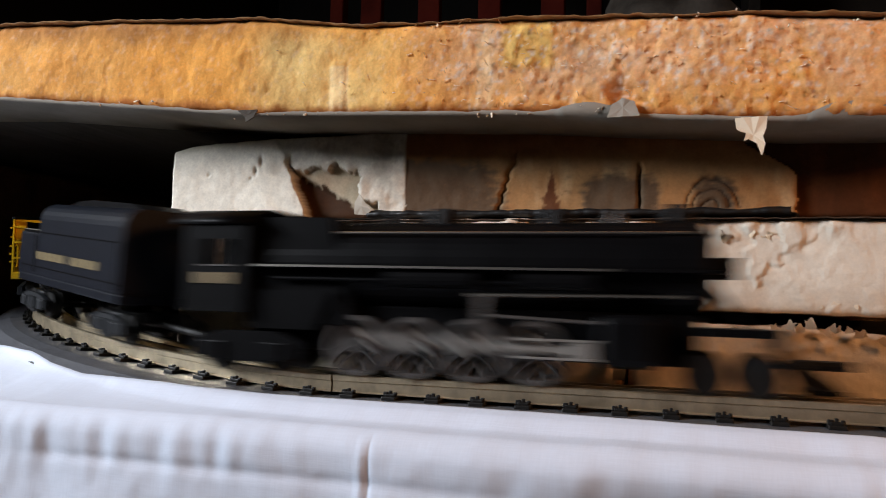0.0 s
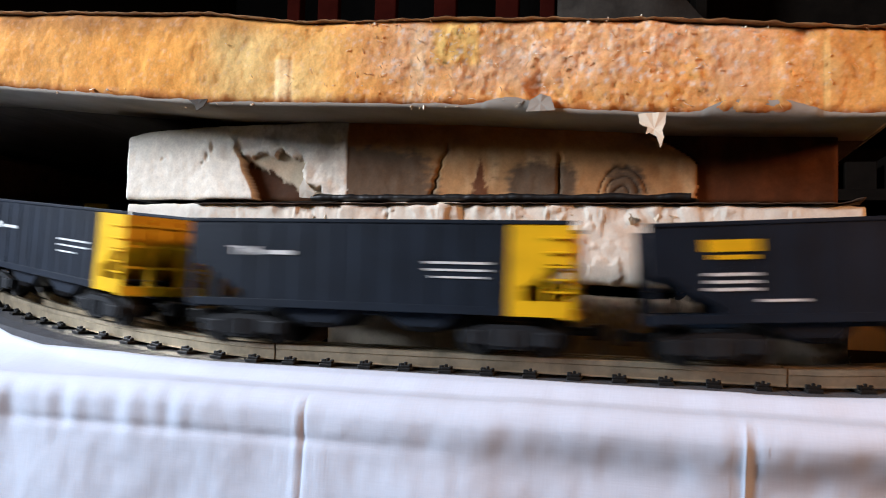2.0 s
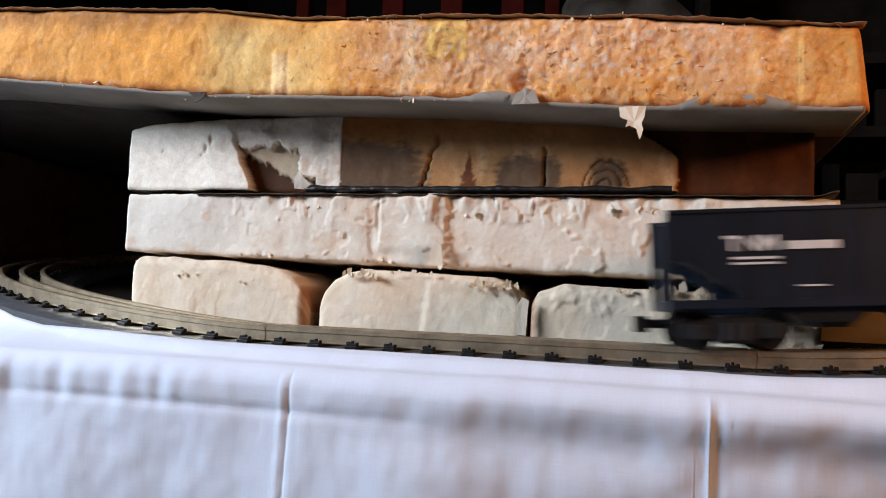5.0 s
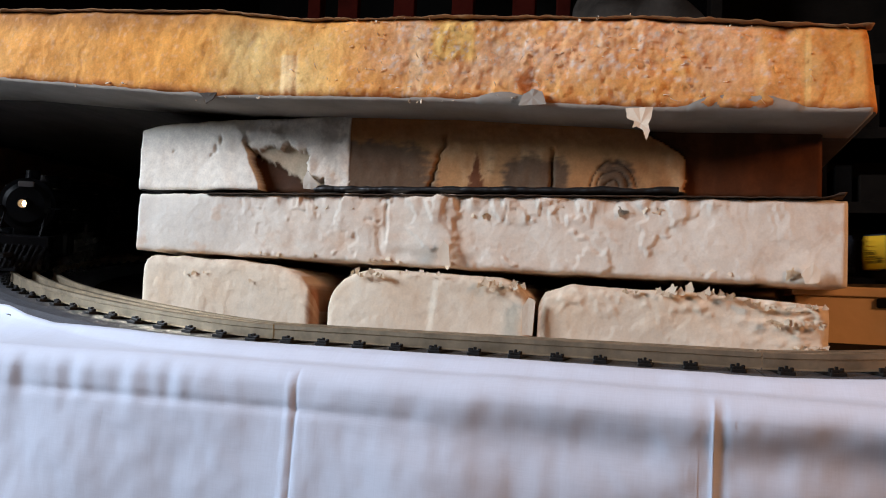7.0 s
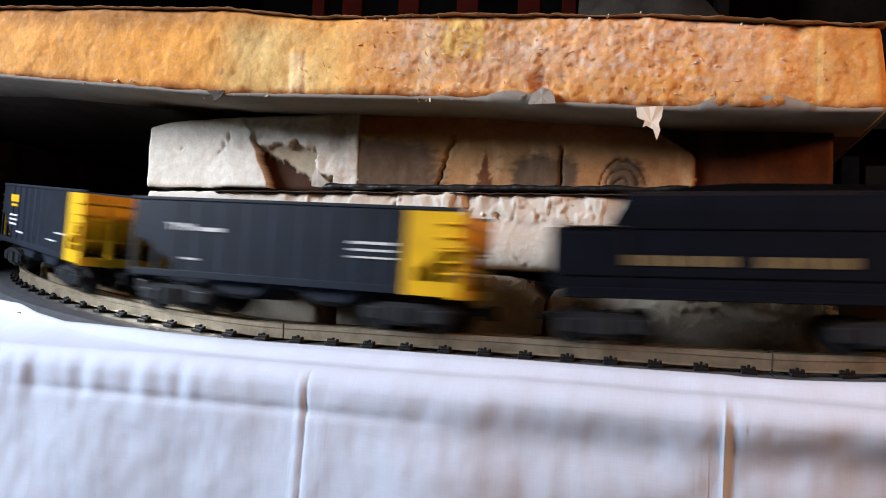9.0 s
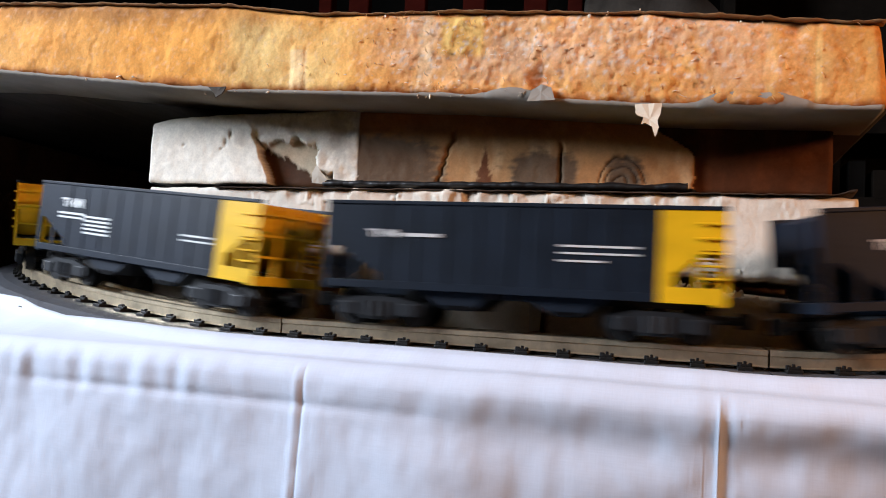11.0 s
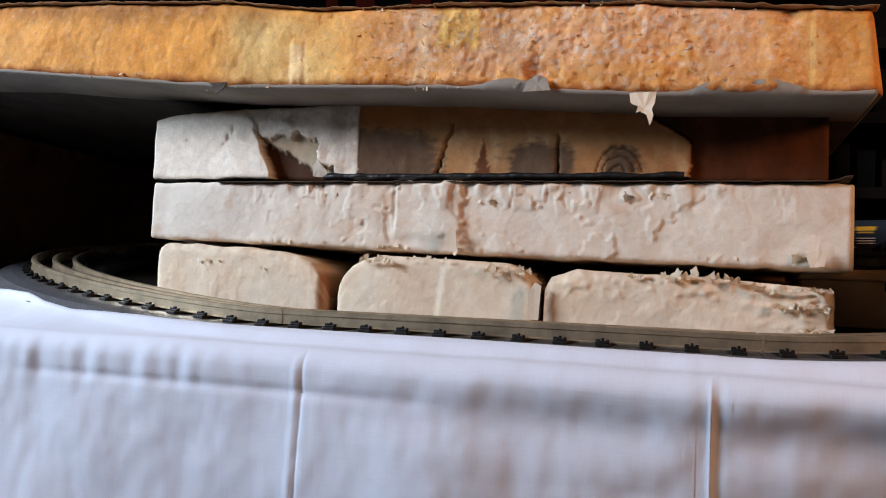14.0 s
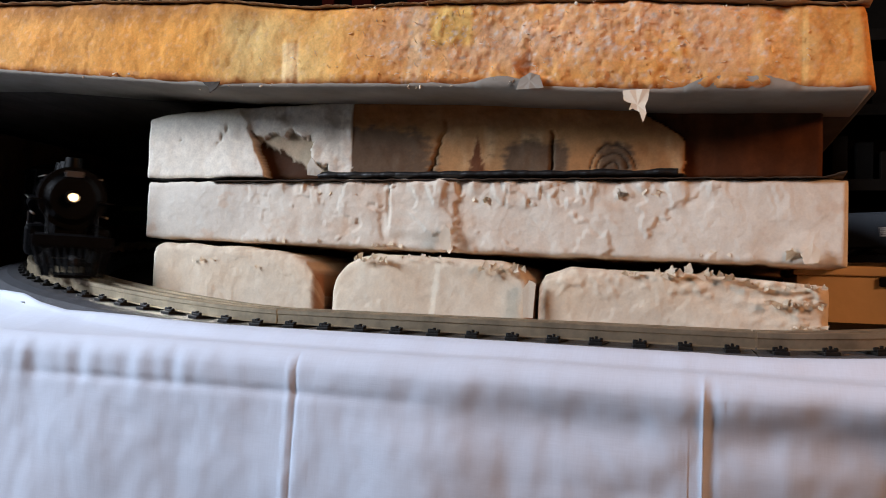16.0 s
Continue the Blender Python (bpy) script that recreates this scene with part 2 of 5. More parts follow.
# ---- room ----
def room():
    x0, x1, y0, y1, z0 = -1.3, 2.4, -2.4, 2.2, -0.75
    tagged(part("floor", box(x0, x1, y0, y1, z0 - 0.1, z0), CARPET), "brown carpet floor of a dim room", "floor", kind="structure")
    tagged(part("ceiling", box(x0, x1, y0, y1, 2.45, 2.55), WALLPAINT), "dim painted ceiling", "ceiling", kind="structure")
    bm = bmesh.new()
    for lo, hi, z_lo, z_hi in ((y0, -0.98, z0, 2.45), (-0.34, y1, z0, 2.45), (-0.98, -0.34, z0, 0.40), (-0.98, -0.34, 1.00, 2.45)):
        put_box(bm, x0 - 0.1, x0, lo, hi, z_lo, z_hi)
    tagged(part("wall_west", bm, DARKWALL), "dark painted wall with a window opening", "wall", kind="structure")
    tagged(part("wall_east", box(x1, x1 + 0.1, y0, y1, z0, 2.45), WALLPAINT), "dim painted wall", "wall", kind="structure")
    tagged(part("wall_north", box(x0, x1, y1, y1 + 0.1, z0, 2.45), DARKWALL), "dark wall behind the layout", "wall", kind="structure")
    tagged(part("wall_south", box(x0, x1, y0 - 0.1, y0, z0, 2.45), WALLPAINT), "dim painted wall", "wall", kind="structure")


def support():
    """The table under the sheet, higher towards the back."""
    bm = bmesh.new()
    prof = [(y, ground(y) - 0.004) for y in np.linspace(-0.030, 1.15, 40)]
    loop = prof + [(1.15, -0.75), (-0.010, -0.75)]
    a = [bm.verts.new((-1.0, y, z)) for y, z in loop]
    b = [bm.verts.new((1.3, y, z)) for y, z in loop]
    for i in range(len(loop)):
        j = (i + 1) % len(loop)
        bm.faces.new((a[i], b[i], b[j], a[j]))
    bm.faces.new(a[::-1]), bm.faces.new(b)
    bmesh.ops.recalc_face_normals(bm, faces=bm.faces)
    tagged(part("table", bm, DARKWOOD), "sheet-covered table with a gently sloping top", "table")


def sheet():
    """A cotton sheet that lies on the table, laps the roadbed and hangs down over the front."""
    bm = bmesh.new()
    xs = np.sort(np.concatenate([np.linspace(-0.345, -0.30, 24), np.linspace(-0.2985, 0.40, 420), np.linspace(0.405, 0.72, 40), np.linspace(FOLD_L - 0.012, FOLD_L + 0.012, 40) + 0.0003, np.linspace(FOLD_R - 0.012, FOLD_R + 0.012, 40) + 0.0003]))
    vs = np.concatenate([np.linspace(0, 0.10, 60), np.linspace(0.103, 0.40, 80)])
    grid = []
    for x in xs:
        edge = bed_edge(x)
        row = []
        for v in vs:
            row.append(bm.verts.new(sheet_point(x, v, edge)))
        grid.append(row)
    for i in range(len(xs) - 1):
        for j in range(len(vs) - 1):
            bm.faces.new((grid[i][j], grid[i][j + 1], grid[i + 1][j + 1], grid[i + 1][j]))
    ob = part("bed_sheet", bm, CLOTH, smooth=True)
    th = ob.modifiers.new("thickness", "SOLIDIFY")
    th.thickness, th.offset = 0.0006, -1
    tagged(ob, "white cotton sheet with pressed creases hanging over the table edge", "sheet")


def bed_edge(x):
    """How far back the sheet reaches: to the outer foot of the roadbed."""
    if x >= 0 and x <= STRAIGHT:
        y = LINE - 0.047
    else:
        u = -x if x < 0 else x - STRAIGHT
        r = RADIUS + 0.047
        y = LINE + RADIUS - math.sqrt(max(0.0, r * r - min(u, r * 0.97) ** 2))
    return y + lap_at(x) + 0.0012 * wob(x, 0, 3.1, 30)


def lap_at(x):
    """How far the sheet laps over the sloping edge of the roadbed."""
    return float(np.interp(x, [-0.31, -0.262, -0.234, -0.204, -0.174, -0.142, -0.110, -0.077, -0.044, -0.011, 0.110, 0.200, 0.232, 0.240, 0.300], [-0.004, -0.001, 0.0025, 0.0050, 0.0025, 0.0018, 0.0050, 0.0075, 0.0115, 0.0148, 0.0145, 0.0125, 0.0128, 0.0115, 0.0120]))


BED = [(-0.047, 0.0005), (-0.040, 0.0065), (-0.032, 0.0085), (0.032, 0.0085), (0.040, 0.0065), (0.047, 0.0005)]


def back_rise(x):
    """Height of the roadbed's outer foot at x."""
    u = -x if x < 0 else max(0.0, x - STRAIGHT)
    c = math.sqrt(max(0.0, 1 - min(0.97, u / (RADIUS + 0.047)) ** 2))
    return ground(LINE + RADIUS * (1 - c))


FRONT, FOLD_L, FOLD_R = -0.060, 0.044, 0.2305


def sheet_point(x, v, edge):
    top = edge - FRONT
    bend = 0.012
    lift = float(np.interp(0.047 - lap_at(x) + 0.9 * v, [0.032, 0.040, 0.047, 0.052], [0.0076, 0.0058, 0.0005, 0.0]))
    wave = 0.0018 * wob(x, 0.0, 1.7, 9) + 0.0007 * wob(x, 5.0, 0.3, 40)
    flat = max(0.002, top - bend)
    if v < flat:
        k = 1 - v / flat
        y, z = edge - v, back_rise(x) * k * k + 0.0015 + lift + 0.6 * wave * min(1, v / 0.02)
    elif v < flat + bend * 1.57:
        a = (v - flat) / bend
        y, z = FRONT + bend - bend * math.sin(a), ground(FRONT) + 0.002 - bend * (1 - math.cos(a)) + 0.6 * wave
    else:
        y, z = FRONT, -bend - (v - flat - bend * 1.57)
    low = max(0.0, min(1.0, (v - flat) / 0.02))
    # pressed creases and soft hanging folds
    def ridge(d, w):
        return math.exp(-(d / w) ** 2)
    hang = max(0.0, -z)
    for fold, size in ((FOLD_L, -0.0008), (FOLD_R, 0.0010)):
        d = x - fold
        y -= low * size * (math.exp(-abs(d) / 0.0012) - 0.5 * ridge(d - (0.0036 if fold == FOLD_R else -0.0036), 0.0020))
    band = max(0.0, min(1.0, (x - 0.055) / 0.07))
    y += low * band * (0.0032 * ridge(z + 0.0245, 0.010) - 0.0018 * ridge(z + 0.005, 0.010)) * (0.75 + 0.5 * wob(x, 4.0, 0.0, 12))
    thin = max(0.0, min(1.0, (x + 0.14) / 0.05)) * (1 - band)
    y += low * thin * 0.0010 * ridge(z + 0.019, 0.0024)
    pleat = max(0.0, min(1.0, (0.035 - x) / 0.06)) * ridge(z + 0.010, 0.016)
    y += low * pleat * (0.0006 * math.sin(x * 210 + 2.5 * wob(x, 0, 1, 9)) + 0.0004 * math.sin(x * 430 + 3 * wob(x, 2, 1, 14)))
    y += low * (0.006 * wob(x, z * 0.9, 8.0, 7) * min(1, hang / 0.05 + 0.2) + 0.0010 * wob(x * 1.4, z * 0.8, 2.0, 22) + 0.0003 * wob(x, z, 5.0, 90))
    y += low * 0.0007 * ridge((x - 0.14) * 0.55 - (z + 0.085), 0.008) * (x < 0.30) * (x > 0.08)
    # right side bent back so that it catches less window light
    y += 0.22 * max(0.0, min(x, 0.42) - 0.03) ** 2 * min(1.0, hang / 0.05)
    y -= 0.06 * max(0.0, hang - 0.02)
    return (x, y, z)


# ---- track ----
def sweep(s0, s1, profile, steps):
    """A closed profile (off, z) drawn along the track."""
    bm = bmesh.new()
    rings = []
    for i in range(steps + 1):
        s = s0 + (s1 - s0) * i / steps
        rings.append([bm.verts.new(line(s, o, z)) for o, z in profile])
    n = len(profile)
    for a, b in zip(rings, rings[1:]):
        for i in range(n):
            bm.faces.new((a[i], b[i], b[(i + 1) % n], a[(i + 1) % n]))
    bm.faces.new(rings[0]), bm.faces.new(rings[-1][::-1])
    bmesh.ops.recalc_face_normals(bm, faces=bm.faces)
    return bm


def rail_profile(c):
    k = RAIL_TOP
    return [(c - 0.0017, k - 0.0082), (c - 0.0017, k - 0.0078), (c - 0.0012, k - 0.0074), (c - 0.0012, k - 0.0030), (c - 0.0018, k - 0.0026), (c - 0.0018, k - 0.0004),
            (c - 0.0013, k), (c + 0.0013, k), (c + 0.0018, k - 0.0004), (c + 0.0018, k - 0.0026), (c + 0.0012, k - 0.0030), (c + 0.0012, k - 0.0074), (c + 0.0017, k - 0.0078), (c + 0.0017, k - 0.0082)]


def tie_mesh():
    bm = bmesh.new()
    put_box(bm, -0.0035, 0.0035, -0.024, 0.024, 0.0084, 0.0102, 0.0004)
    for c in (-0.0159, 0.0159):
        for q in (-1, 1):
            y = c + q * 0.0042
            put_box(bm, -0.0026, 0.0026, y - 0.0015, y + 0.0015, 0.0100, 0.0114, 0.0004)
            put_box(bm, -0.0036, -0.0012, y - 0.0010, y + 0.0010, 0.0102, 0.0122, 0.0004)
            put_box(bm, -0.0008, 0.0006, y - 0.0010, y + 0.0010, 0.0104, 0.0128, 0.0003)
            put_box(bm, 0.0014, 0.0031, y - 0.0010, y + 0.0010, 0.0102, 0.0121, 0.0004)
    me = bpy.data.meshes.new("tie")
    bm.to_mesh(me), bm.free()
    me.materials.append(TIE)
    return me


def track():
    mesh = tie_mesh()
    starts = [0.0] + [STRAIGHT + ARC / 4 * i for i in range(4)] + [STRAIGHT + ARC] + [2 * STRAIGHT + ARC + ARC / 4 * i for i in range(4)]
    for i, s0 in enumerate(starts):
        straight = i in (0, 5)
        s1 = s0 + (STRAIGHT if straight else ARC / 4)
        root = new("track_section")
        root.matrix_world = Matrix.Translation(line((s0 + s1) / 2))
        word = "straight" if straight else "curved"
        tagged(root, f"{word} toy train track section on grey plastic roadbed", "toy track", "track sections of the oval")
        inv = root.matrix_world.inverted()
        steps = 8 if straight else 24
        made = [part("roadbed", sweep(s0 + 0.0004, s1 - 0.0004, BED, steps), ROADBED, None, "dark grey plastic roadbed")]
        for c in (-LINE, 0.0, LINE):
            made.append(part("rail", sweep(s0 + 0.0005, s1 - 0.0005, rail_profile(c), steps), RAIL, None, "dull nickel rail"))
        n = 12 if straight else 16
        for k in range(n):
            s = s0 + (s1 - s0) * (k + 0.5) / n
            tie = new("tie", mesh)
            d = (line(s + 0.001) - line(s - 0.001)).normalized()
            side = Vector((0, 0, 1)).cross(d).normalized()
            up = d.cross(side)
            at = line(s)
            tie.matrix_world = Matrix(((d.x, side.x, up.x, at.x), (d.y, side.y, up.y, at.y), (d.z, side.z, up.z, at.z), (0, 0, 0, 1)))
            made.append(tie)
        for o in made:
            m = o.matrix_world.copy()
            o.parent = root
            o.matrix_basis = inv @ m


# ---- slabs ----
def bent(x, pairs):
    return float(np.interp(x, [p[0] for p in pairs], [p[1] for p in pairs]))


def blend(a, b, w):
    w = max(0.0, min(1.0, w))
    return tuple(p + (q - p) * w for p, q in zip(a, b))


def slab(name, x0, x1, top, bottom, front, depth, mats, relief, kind_at, tone, step=0.0016, corner=0.004, ragged=0.0012, seed=0.0, turn=0.0):
    """A thick slab with a torn, lumpy front and ends; relief(x, u) pushes the front out, kind_at(x, u) picks the material."""
    bm = bmesh.new()
    ink = bm.verts.layers.float_color.new("tone")
    nx, nz = max(8, int((x1 - x0) / step)), max(8, int(0.05 / step))
    grid = []
    for i in range(nx + 1):
        x = x0 + (x1 - x0) * i / nx
        a, b = bent(x, bottom), bent(x, top)
        a += ragged * wob(x, seed, 1.0, 60, 4) + ragged * 0.5 * wob(x, seed, 2.0, 15)
        b += ragged * wob(x, seed, 5.0, 60, 4) + ragged * 0.5 * wob(x, seed, 7.0, 15)
        col = []
        for j in range(nz + 1):
            u = j / nz
            z = a + (b - a) * u
            du, dx = min(u, 1 - u) * (b - a), min(x - x0, x1 - x)
            y = front - relief(x, u)
            for d in (du, dx):
                if d < corner:
                    y += corner * (1 - math.sqrt(max(0.0, 1 - (1 - d / corner) ** 2))) * (0.5 if d is du else 1.0)
            col.append(bm.verts.new((x + turn * (z - (a + b) / 2) * (1 if x > (x0 + x1) / 2 else -1) * max(0.0, 1 - dx / 0.02), y, z)))
            col[-1][ink] = (*tone(x, u), 1.0)
        grid.append(col)
    for i in range(nx):
        for j in range(nz):
            f = bm.faces.new((grid[i][j], grid[i + 1][j], grid[i + 1][j + 1], grid[i][j + 1]))
            f.material_index = kind_at(x0 + (x1 - x0) * (i + 0.5) / nx, (j + 0.5) / nz)
            f.smooth = True
    rows = 12
    def skin(edge, flip, index):
        prev = edge
        for r in range(1, rows + 1):
            w = depth * r / rows
            cur = [bm.verts.new((v.co.x, v.co.y + (front + w - v.co.y) * (r / rows) ** 0.01 if r == rows else v.co.y + w, v.co.z + 0.0012 * wob(v.co.x, w, seed, 30))) for v in edge]
            for v, w_ in zip(cur, edge):
                v[ink] = w_[ink]
            for p in range(len(edge) - 1):
                q = (prev[p], prev[p + 1], cur[p + 1], cur[p])
                f = bm.faces.new(q if flip else q[::-1])
                f.material_index, f.smooth = index, True
            prev = cur
    skin([c[-1] for c in grid], True, kind_at(None, 1.0))
    skin([c[0] for c in grid], False, kind_at(None, 0.0))
    skin(grid[0], True, kind_at(x0, 0.5))
    skin(grid[-1], False, kind_at(x1, 0.5))
    bmesh.ops.remove_doubles(bm, verts=[v for v in bm.verts if v.co.y > front + 0.02], dist=1e-5)
    bmesh.ops.recalc_face_normals(bm, faces=bm.faces)
    return part(name, bm, mats)


def scrap(name, points, mat, parent, thick=0.0008, curl=0.0, label=""):
    """A torn scrap: an outline in x, z with a little thickness, curling forward at its free end."""
    bm = bmesh.new()
    zs = [p[1] for p in points]
    zt, zb = max(zs), min(zs)
    cx = sum(p[0] for p in points) / len(points)
    def at(px, pz, y):
        k = (zt - pz) / (zt - zb + 1e-6)
        return (px, y - curl * k * k - 0.1 * curl * math.sin(px * 900), pz)
    fine = []
    for (ax, az), (bx, bz) in zip(points, points[1:] + points[:1]):
        for q in range(4):
            w = q / 4
            fine.append((ax + (bx - ax) * w + 0.0003 * wob(ax + w, az, 1.0, 500), az + (bz - az) * w + 0.0003 * wob(ax, bz + w, 2.0, 500)))
    return fine, at, thick, bm, mat, parent, label, name, cx


def tear(name, points, y, mat, parent, thick=0.0008, curl=0.0, label=""):
    fine, at, thick, bm, mat, parent, label, name, cx = scrap(name, points, mat, parent, thick, curl, label)
    mz = sum(p[1] for p in fine) / len(fine)
    for side in (0, 1):
        c = bm.verts.new(at(cx, mz, y + side * thick))
        ring = [bm.verts.new(at(px, pz, y + side * thick)) for px, pz in fine]
        for i in range(len(ring)):
            bm.faces.new((c, ring[i], ring[(i + 1) % len(ring)]))
        if side == 0:
            first = ring
        else:
            for i in range(len(ring)):
                j = (i + 1) % len(ring)
                bm.faces.new((first[i], first[j], ring[j], ring[i]))
    bmesh.ops.recalc_face_normals(bm, faces=bm.faces)
    return part(name, bm, mat, parent, label)


def crumb(size, seed):
    bm = bmesh.new()
    bmesh.ops.create_icosphere(bm, subdivisions=2, radius=size)
    for v in bm.verts:
        v.co *= 1 + 0.6 * noise.noise(v.co * (0.8 / size) + Vector((seed, 0, 0)))
    return bm


def crumbs(parent, mat, spots, seed):
    rng = random.Random(seed)
    meshes = []
    for k in range(5):
        bm = crumb(0.002, seed + k * 3.3)
        me = bpy.data.meshes.new("crumb")
        bm.to_mesh(me), bm.free()
        me.materials.append(mat)
        meshes.append(me)
    for x0, x1, y, z, n, size in spots:
        for _ in range(n):
            ob = new("crumb", rng.choice(meshes))
            s = size / 0.002 * rng.choice((0.3, 0.4, 0.5, 0.7, 0.95)) * rng.uniform(0.8, 1.2)
            ob.matrix_world = Matrix.LocRotScale((rng.uniform(x0, x1), y - rng.uniform(0, 0.5) * size, z + rng.uniform(-1.6, 0.8) * size), Euler((rng.uniform(0, 6), rng.uniform(0, 6), rng.uniform(0, 6))), (s * rng.uniform(0.8, 1.5), s * rng.uniform(0.25, 0.5), s * rng.uniform(0.7, 1.3)))
            ob.parent = parent


def flake_mesh(mat, seed):
    """A thin curled flake of torn foam skin, rooted along its lower edge."""
    rng = random.Random(seed)
    bm = bmesh.new()
    n, m, rows = 9, 6, []
    left, right = [-0.5 - 0.14 * math.sin(0.9 * k + seed) + rng.uniform(-0.03, 0.03) for k in range(m)], [0.5 + 0.16 * math.sin(0.8 * k + 2 * seed) + rng.uniform(-0.03, 0.03) for k in range(m)]
    crest = [0.8 - 0.9 * (k / (n - 1) - 0.5) ** 2 + 0.16 * math.sin(0.8 * k + seed) + rng.uniform(-0.04, 0.04) for k in range(n)]
    curl, twist = rng.uniform(0.15, 0.5), rng.uniform(-0.25, 0.25)
    for j in range(m):
        w = j / (m - 1)
        row = []
        for i in range(n):
            u = i / (n - 1)
            x, z = left[j] + (right[j] - left[j]) * u, crest[i] * w
            row.append(bm.verts.new((x * (1 - 0.25 * w), -curl * z * z + 0.6 * twist * x * w - 0.06 * math.sin(u * 5 + seed) * w, z)))
        rows.append(row)
    faces = [bm.faces.new((rows[j][i], rows[j][i + 1], rows[j + 1][i + 1], rows[j + 1][i])) for j in range(m - 1) for i in range(n - 1)]
    bmesh.ops.solidify(bm, geom=faces, thickness=0.07)
    bmesh.ops.recalc_face_normals(bm, faces=bm.faces)
    for f in bm.faces:
        f.smooth = True
    me = bpy.data.meshes.new("skin_flake")
    bm.to_mesh(me), bm.free()
    me.materials.append(mat)
    return me


def flakes(parent, mat, spots, seed):
    """Torn flakes lifting off a face: x0, x1, y, z, how many, size, and whether they stand up (1) or hang (-1)."""
    rng = random.Random(seed)
    meshes = [flake_mesh(mat, seed + 1.7 * k) for k in range(6)]
    for x0, x1, y, z, n, size, way in spots:
        for k in range(n):
            ob = new("skin_flake", rng.choice(meshes))
            a = size * rng.uniform(0.5, 0.95)
            lean = rng.uniform(-0.7, 0.7) + (0.0 if way > 0 else math.pi)
            ob.matrix_world = Matrix.LocRotScale((x0 + (x1 - x0) * (k + rng.uniform(0.1, 0.9)) / n, y + 0.001, z + rng.uniform(-0.3, 0.25) * size), Euler((rng.uniform(-0.15, 0.2), lean, rng.uniform(-0.55, 0.0))), (a * rng.uniform(0.8, 1.3), a * (0.6 if way < 0 else -0.35), a))
            ob.parent = parent


def torn(x, u, seed, scale, level):
    """Edges of torn skin: 1 on the raised side, 0 on the bare side."""
    w = 0.006 * wob(x, u * 0.05, seed + 7, 70)
    return smooth01(level, level + 0.035, wob(x + w, u * 0.05 - w, seed, scale, 4))


def smooth01(a, b, x):
    t = max(0.0, min(1.0, (x - a) / (b - a)))
    return t * t * (3 - 2 * t)


S1_TOP = [(-0.62, 0.232), (-0.273, 0.229), (-0.079, 0.217), (-0.007, 0.207), (0.079, 0.2045), (0.2, 0.197), (0.298, 0.187), (0.33, 0.186)]
S1_BOT = [(-0.62, 0.196), (-0.269, 0.1805), (-0.075, 0.161), (0.082, 0.1545), (0.14, 0.150), (0.212, 0.1455), (0.309, 0.143), (0.33, 0.143)]


